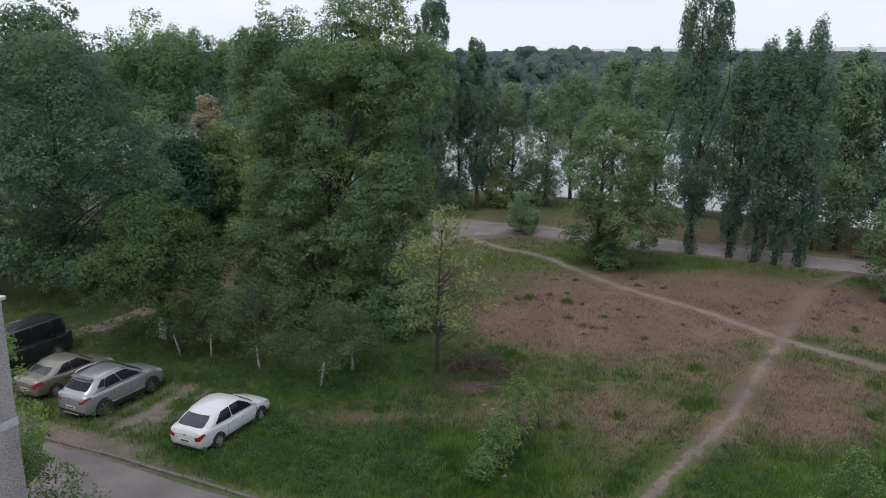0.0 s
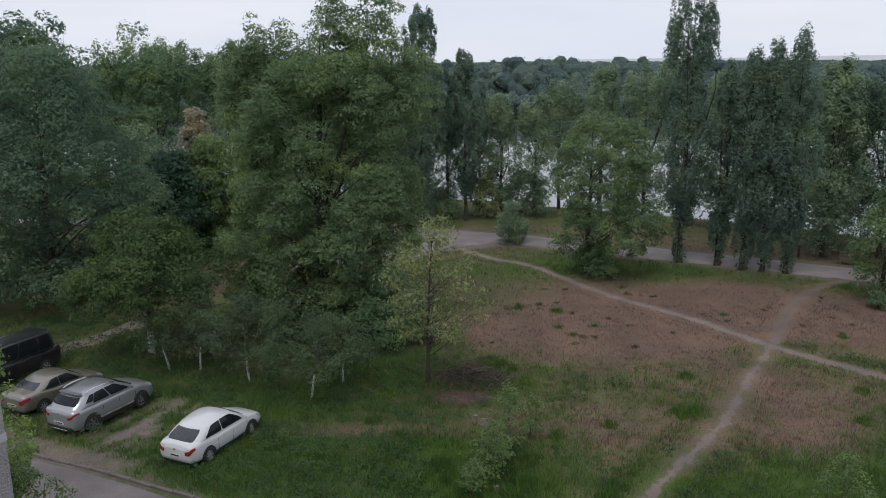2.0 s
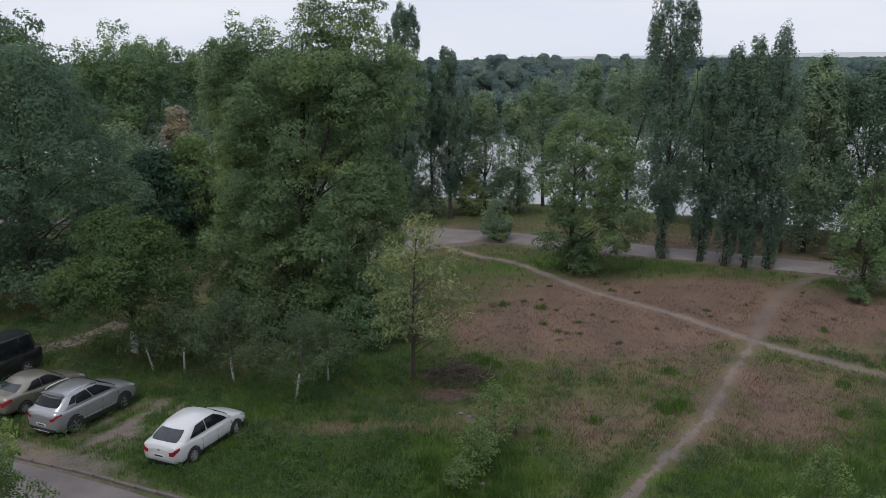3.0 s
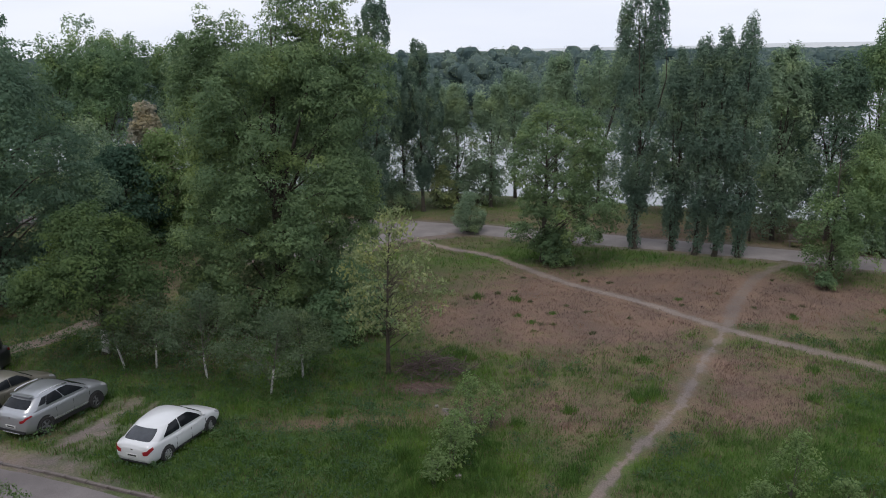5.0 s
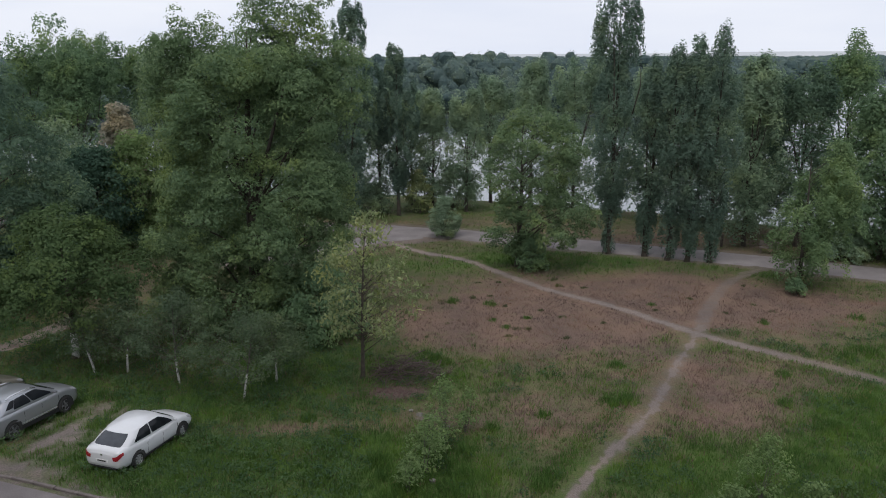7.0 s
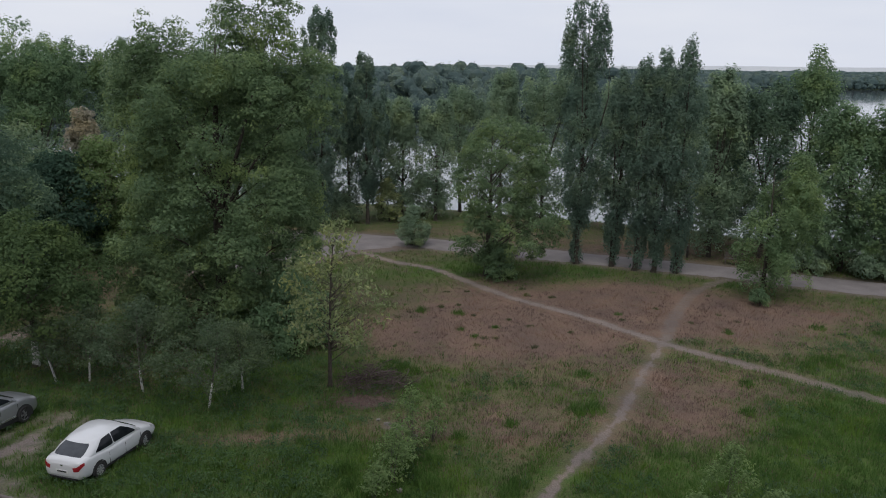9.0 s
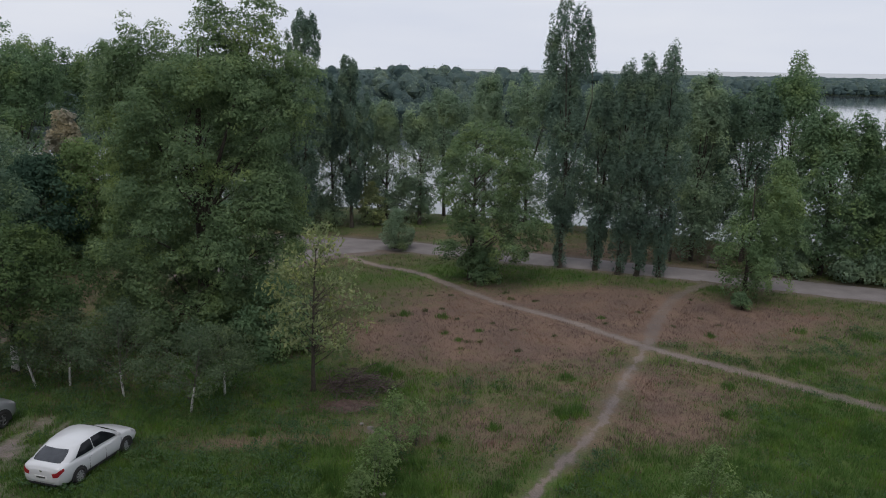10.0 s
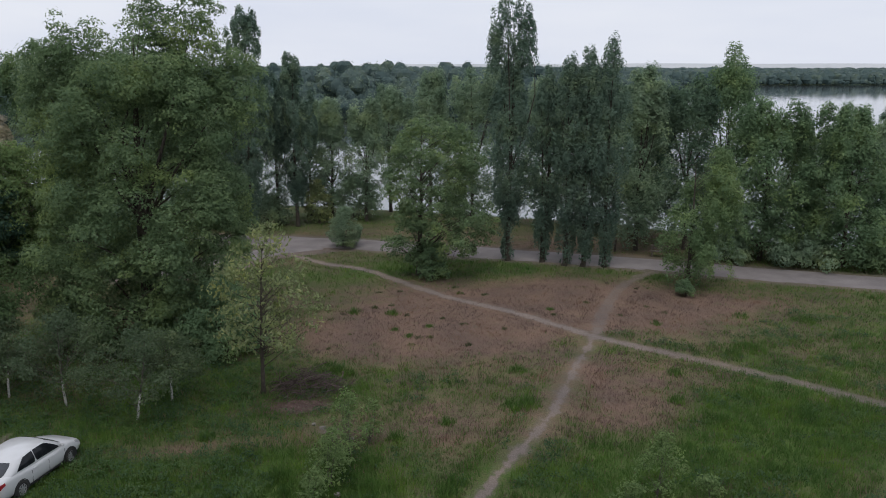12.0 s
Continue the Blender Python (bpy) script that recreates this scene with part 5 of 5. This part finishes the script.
car("black_van", -20.9, 35.95, 245, BLACK_PAINT, "black van parked beyond the saloon car", 4.75, 1.9, 2.0, 2.9, 0.85, 1.15, 1.1, 1.2, -2.2, -2.05, 1.0, 1.6, ALLOY, 6, 0.33, van=True, estate=True)


# ---- meadow: clumps, brush, rubble ----
def blades(rng, spots, heights, width, per, spread, lean):
    """Grass blades as single tapering triangles. spots: n x 3."""
    n = len(spots) * per
    base = np.repeat(spots, per, 0) + np.concatenate((rng.normal(0, spread, (n, 2)), np.zeros((n, 1))), 1)
    h = np.repeat(heights, per) * rng.uniform(0.55, 1.15, n)
    a = rng.uniform(0, 2 * math.pi, n)
    side = np.stack((np.cos(a), np.sin(a), np.zeros(n)), 1) * (width * rng.uniform(0.7, 1.4, n))[:, None]
    tipv = base + np.stack((rng.normal(0, lean, n) * h, rng.normal(0, lean, n) * h, h), 1)
    base[:, 2] -= 0.03
    v = np.stack((base - side, base + side, tipv), 1).reshape(-1, 3)
    return v, np.arange(3 * n).reshape(n, 3)


def meadow():
    rng = np.random.default_rng(77)
    sets = {"green": ([], []), "dry": ([], [])}
    for x0, x1, y0, y1, per_m in ((-20, 30, 21, 30, 75), (-22, 36, 30, 38, 60), (-26, 44, 38, 48, 34), (-26, 52, 48, 64, 16), (-12, 56, 64, 80, 6)):
        count = int((x1 - x0) * (y1 - y0) * per_m)
        for x, y, r in rng.uniform((x0, y0, 0), (x1, y1, 1), (count, 3)).tolist():
            if x < -0.62 * y + 0.7 or x > 0.92 * y or bareness(x, y) > 0.3 + 0.3 * r:
                continue
            if y > 46 and (along((x, y), ROAD) < 2.1 or along((x, y), BRANCH) < 1.5):
                continue
            if y < 36 and x < 2 and y < 19.5 + (4 - x) * 0.452 + 0.4:
                continue
            g = greenness(x, y)
            tall = 0.5 + 0.5 * noise.noise((x * 0.45, y * 0.55, 9.0)) + 0.35 * noise.noise((x * 1.6, y * 1.8, 2.0))
            z = height_at(x, y)
            if r < g * 0.86 - 0.05:
                sets["green"][0].append((x, y, z))
                sets["green"][1].append((0.1 + 0.3 * max(0, tall)) * (0.55 + 0.6 * g))
            elif rng.random() < 0.55:
                sets["dry"][0].append((x, y, z))
                sets["dry"][1].append(0.07 + 0.16 * max(0, tall))
    for key, mat, name, label in (("green", GRASS, "meadow_grass", "uneven long green meadow grass"), ("dry", HAY, "dry_grass", "short reddish-brown dry grass")):
        s, h = np.array(sets[key][0]), np.array(sets[key][1])
        v, f = blades(rng, s, h, 0.013, 4, 0.09, 0.3)
        tagged(new(name, mesh_from(name, v, f, mat)), label, "grass", kind="stuff")


def grass_clump(seed, x, y, r, h, mat=None, label="tall clump of green grass"):
    rng = np.random.default_rng(seed)
    n = int(14 + 70 * r)
    a, q = rng.uniform(0, 2 * math.pi, n), r * np.sqrt(rng.random(n))
    s = np.stack((q * np.cos(a), q * np.sin(a), np.zeros(n)), 1)
    v, f = blades(rng, s, h * (1 - 0.5 * q / r), 0.014, 4, 0.08, 0.34)
    ob = new("grass_clump", mesh_from("grass_clump", v, f, mat or GRASS))
    ob.location = (x, y, height_at(x, y))
    tagged(ob, label, "grass clump", "grass clumps in the meadow")


def weeds():
    """Low broad-leaved plants in drifts among the grass."""
    rng = np.random.default_rng(21)
    cs, ss = [], []
    for x, y in rng.uniform((-24, 21), (34, 46), (30000, 2)).tolist():
        if x < -0.64 * y + 0.7 or bareness(x, y) > 0.3 or (y < 36 and x < 2 and y < 19.5 + (4 - x) * 0.452 + 0.3):
            continue
        q = noise.noise((x * 0.35, y * 0.4, 31.0)) + 0.6 * noise.noise((x * 1.3, y * 1.4, 12.0)) + (0.42 if x < -1 else 0.0)
        if q < 0.12 or greenness(x, y) < 0.5:
            continue
        h = min(0.55, 0.1 + 0.6 * (q - 0.12))
        for j in range(5):
            cs.append((x + rng.normal(0, 0.12), y + rng.normal(0, 0.12), h * rng.uniform(0.3, 1.1)))
            ss.append(0.11)
    c = np.array(cs)
    v, f = leaves(rng, c, np.tile((0.0, -0.2, 0.6), (len(c), 1)), np.array(ss), 0.5)
    tagged(new("meadow_weeds", mesh_from("meadow_weeds", v, f, WEED)), "drifts of leafy green weeds in the grass", "weeds", kind="stuff")


meadow()
weeds()
for k, (x, y, r, h) in enumerate(((0.1, 27.5, 0.4, 1.0), (10.6, 32.2, 0.75, 0.75), (9.9, 32.0, 0.5, 0.5), (4.6, 29.9, 0.25, 0.6), (6.9, 31.0, 0.3, 0.55), (-1.6, 30.0, 0.3, 0.5), (-2.9, 31.2, 0.35, 0.55), (1.0, 25.2, 0.5, 0.8), (0.4, 24.6, 0.5, 0.8),
                                  (2.6, 25.0, 0.5, 0.8), (2.9, 26.2, 0.5, 0.8), (3.4, 28.0, 0.4, 0.7), (2.3, 38.2, 0.8, 0.7), (3.0, 37.5, 0.6, 0.6), (6.4, 43.6, 0.2, 0.25), (7.0, 42.4, 0.25, 0.25), (8.4, 43.9, 0.22, 0.25),
                                  (4.4, 47.3, 0.4, 0.5), (6.6, 46.7, 0.4, 0.5), (11.5, 36.2, 0.4, 0.5), (19.0, 34.5, 0.4, 0.5), (24.5, 37.0, 0.9, 0.6), (23.2, 36.6, 0.5, 0.5), (17.5, 31.3, 0.4, 0.5), (20.9, 31.5, 0.9, 0.6), (18.2, 29.0, 0.7, 0.6), (22.5, 28.6, 0.8, 0.7),
                                  (6.3, 26.1, 0.35, 0.5), (5.8, 25.2, 0.4, 0.6), (-4.5, 28.0, 0.6, 0.5), (-2.2, 26.3, 0.6, 0.55), (16.3, 45.9, 0.2, 0.25), (27.2, 42.5, 0.5, 0.4), (30.5, 41.0, 0.7, 0.5), (21.5, 42.0, 0.25, 0.35))):
    grass_clump(500 + k, x, y, r, h)


def dry_tufts():
    """Small tufts scattered over the dry field."""
    rng = np.random.default_rng(61)
    vs, fs = [], []
    for k in range(38):
        x, y, r, h = rng.uniform((2, 40, 0.1, 0.14), (24, 52, 0.24, 0.28))
        if min(along((x, y), PATH_A), along((x, y), PATH_B)) < 0.9:
            continue
        n = int(10 + 60 * r)
        a, q = rng.uniform(0, 2 * math.pi, n), r * np.sqrt(rng.random(n))
        v, f = blades(rng, np.stack((x + q * np.cos(a), y + q * np.sin(a), np.zeros(n)), 1), h * (1 - 0.5 * q / r), 0.014, 4, 0.06, 0.34)
        fs.append(f + sum(len(p) for p in vs))
        vs.append(v)
    tagged(new("dry_tufts", mesh_from("dry_tufts", np.concatenate(vs), np.concatenate(fs), GRASS_DULL)), "small dull green tufts in the dry grass", "grass", kind="stuff")


dry_tufts()


def brush_pile():
    rng = np.random.default_rng(5)
    root = thing("brush_pile", pose(1.25, 35.6, 0), "heap of cut dark brown branches and twigs", "brush pile")
    kinds = []
    for k in range(6):
        s = Shape()
        pts = bent(rng, (-1, 0, 0), (1, 0.1, 0.1), 0.1)
        s.add(*tube(pts, [0.03, 0.026, 0.02, 0.014, 0.006], 5))
        for j in range(7):
            a = pts[1].lerp(pts[4], rng.random())
            s.add(*tube(bent(rng, a, a + Vector((0.45, rng.normal(0, 0.3), rng.normal(0, 0.25))), 0.03), [0.01, 0.009, 0.007, 0.005, 0.003], 4))
        kinds.append(s.mesh("branch", TWIGS))
    for k in range(84):
        q, a = math.sqrt(rng.random()), rng.uniform(0, 6.28)
        o = part("branch", kinds[k % 6], root)
        o.matrix_basis = pose(1.6 * q * math.cos(a), 1.0 * q * math.sin(a), 0.08 + 1.0 * (1 - q) * rng.uniform(0.3, 1.1), 0, rng.normal(0, 14), rng.uniform(0, 360)) @ Matrix.Scale(rng.uniform(0.5, 0.85), 4)


brush_pile()


def litter():
    """Chips and broken twigs on the bare patch."""
    rng = np.random.default_rng(8)
    s = Shape()
    for k in range(1000):
        x, y = 0.8 + rng.normal(0, 0.95), 34.0 + rng.normal(0, 0.5)
        a = Vector((x, y, 0.02))
        b = a + Vector((rng.normal(0, 0.12), rng.normal(0, 0.12), rng.uniform(0, 0.05)))
        s.add(*tube([a, b], [0.012, 0.006], 4))
    tagged(new("wood_litter", s.mesh("wood_litter", CHIPS)), "scattered bark chips and broken twigs", "litter", kind="stuff")


litter()


def rubble(seed, x, y, size, label):
    rng = np.random.default_rng(seed)
    bm = bmesh.new()
    bmesh.ops.create_icosphere(bm, subdivisions=2, radius=0.5)
    for v in bm.verts:
        v.co = Vector((max(-0.36, min(0.36, v.co.x)), max(-0.3, min(0.3, v.co.y)), max(-0.22, min(0.2, v.co.z)))) * (1 + rng.normal(0, 0.05))
    ob = new("concrete_lump", bm_mesh("concrete_lump", bm, CONCRETE))
    ob.matrix_basis = pose(x, y, 0.03 * size, rng.normal(0, 12), rng.normal(0, 12), rng.uniform(0, 360)) @ Matrix.Scale(size, 4)
    tagged(ob, label, "concrete lump", "concrete rubble in the grass")


for k, (x, y, s) in enumerate(((1.75, 31.5, 0.5), (2.15, 31.1, 0.7), (2.5, 30.7, 0.45), (3.55, 31.0, 0.4), (1.4, 31.9, 0.35), (2.9, 30.2, 0.4), (2.0, 26.0, 0.4))):
    rubble(k, x, y, s * 0.7, "broken lump of pale concrete in the grass")

# ---- by the road ----
bench = thing("bench", pose(29.4, 57.9, 0, 0, 0, -28), "weathered wooden bench beside the road", "bench")
for sx in (-0.7, 0.7):
    part("leg", box_mesh("leg", (0.09, 0.09, 1.0), (sx, 0.2, 0.45), OLD_WOOD, 0.01), bench)
    part("leg", box_mesh("leg", (0.09, 0.09, 0.5), (sx, -0.2, 0.2), OLD_WOOD, 0.01), bench)
for dy in (-0.2, 0.0, 0.17):
    part("seat_board", box_mesh("seat_board", (1.7, 0.15, 0.05), (0, dy, 0.47), OLD_WOOD, 0.01), bench)
for dz in (0.66, 0.86):
    part("back_board", box_mesh("back_board", (1.7, 0.05, 0.14), (0, 0.15, dz), OLD_WOOD, 0.01), bench)
stump = thing("wooden_post", pose(26.6, 60.4, 0), "short dark weathered wooden post on the verge", "post")
part("shaft", mesh_from("shaft", *tube([(0, 0, -0.2), (0, 0, 0.5), (0.02, 0, 1.0)], [0.11, 0.1, 0.095], 9), BARK, True), stump)
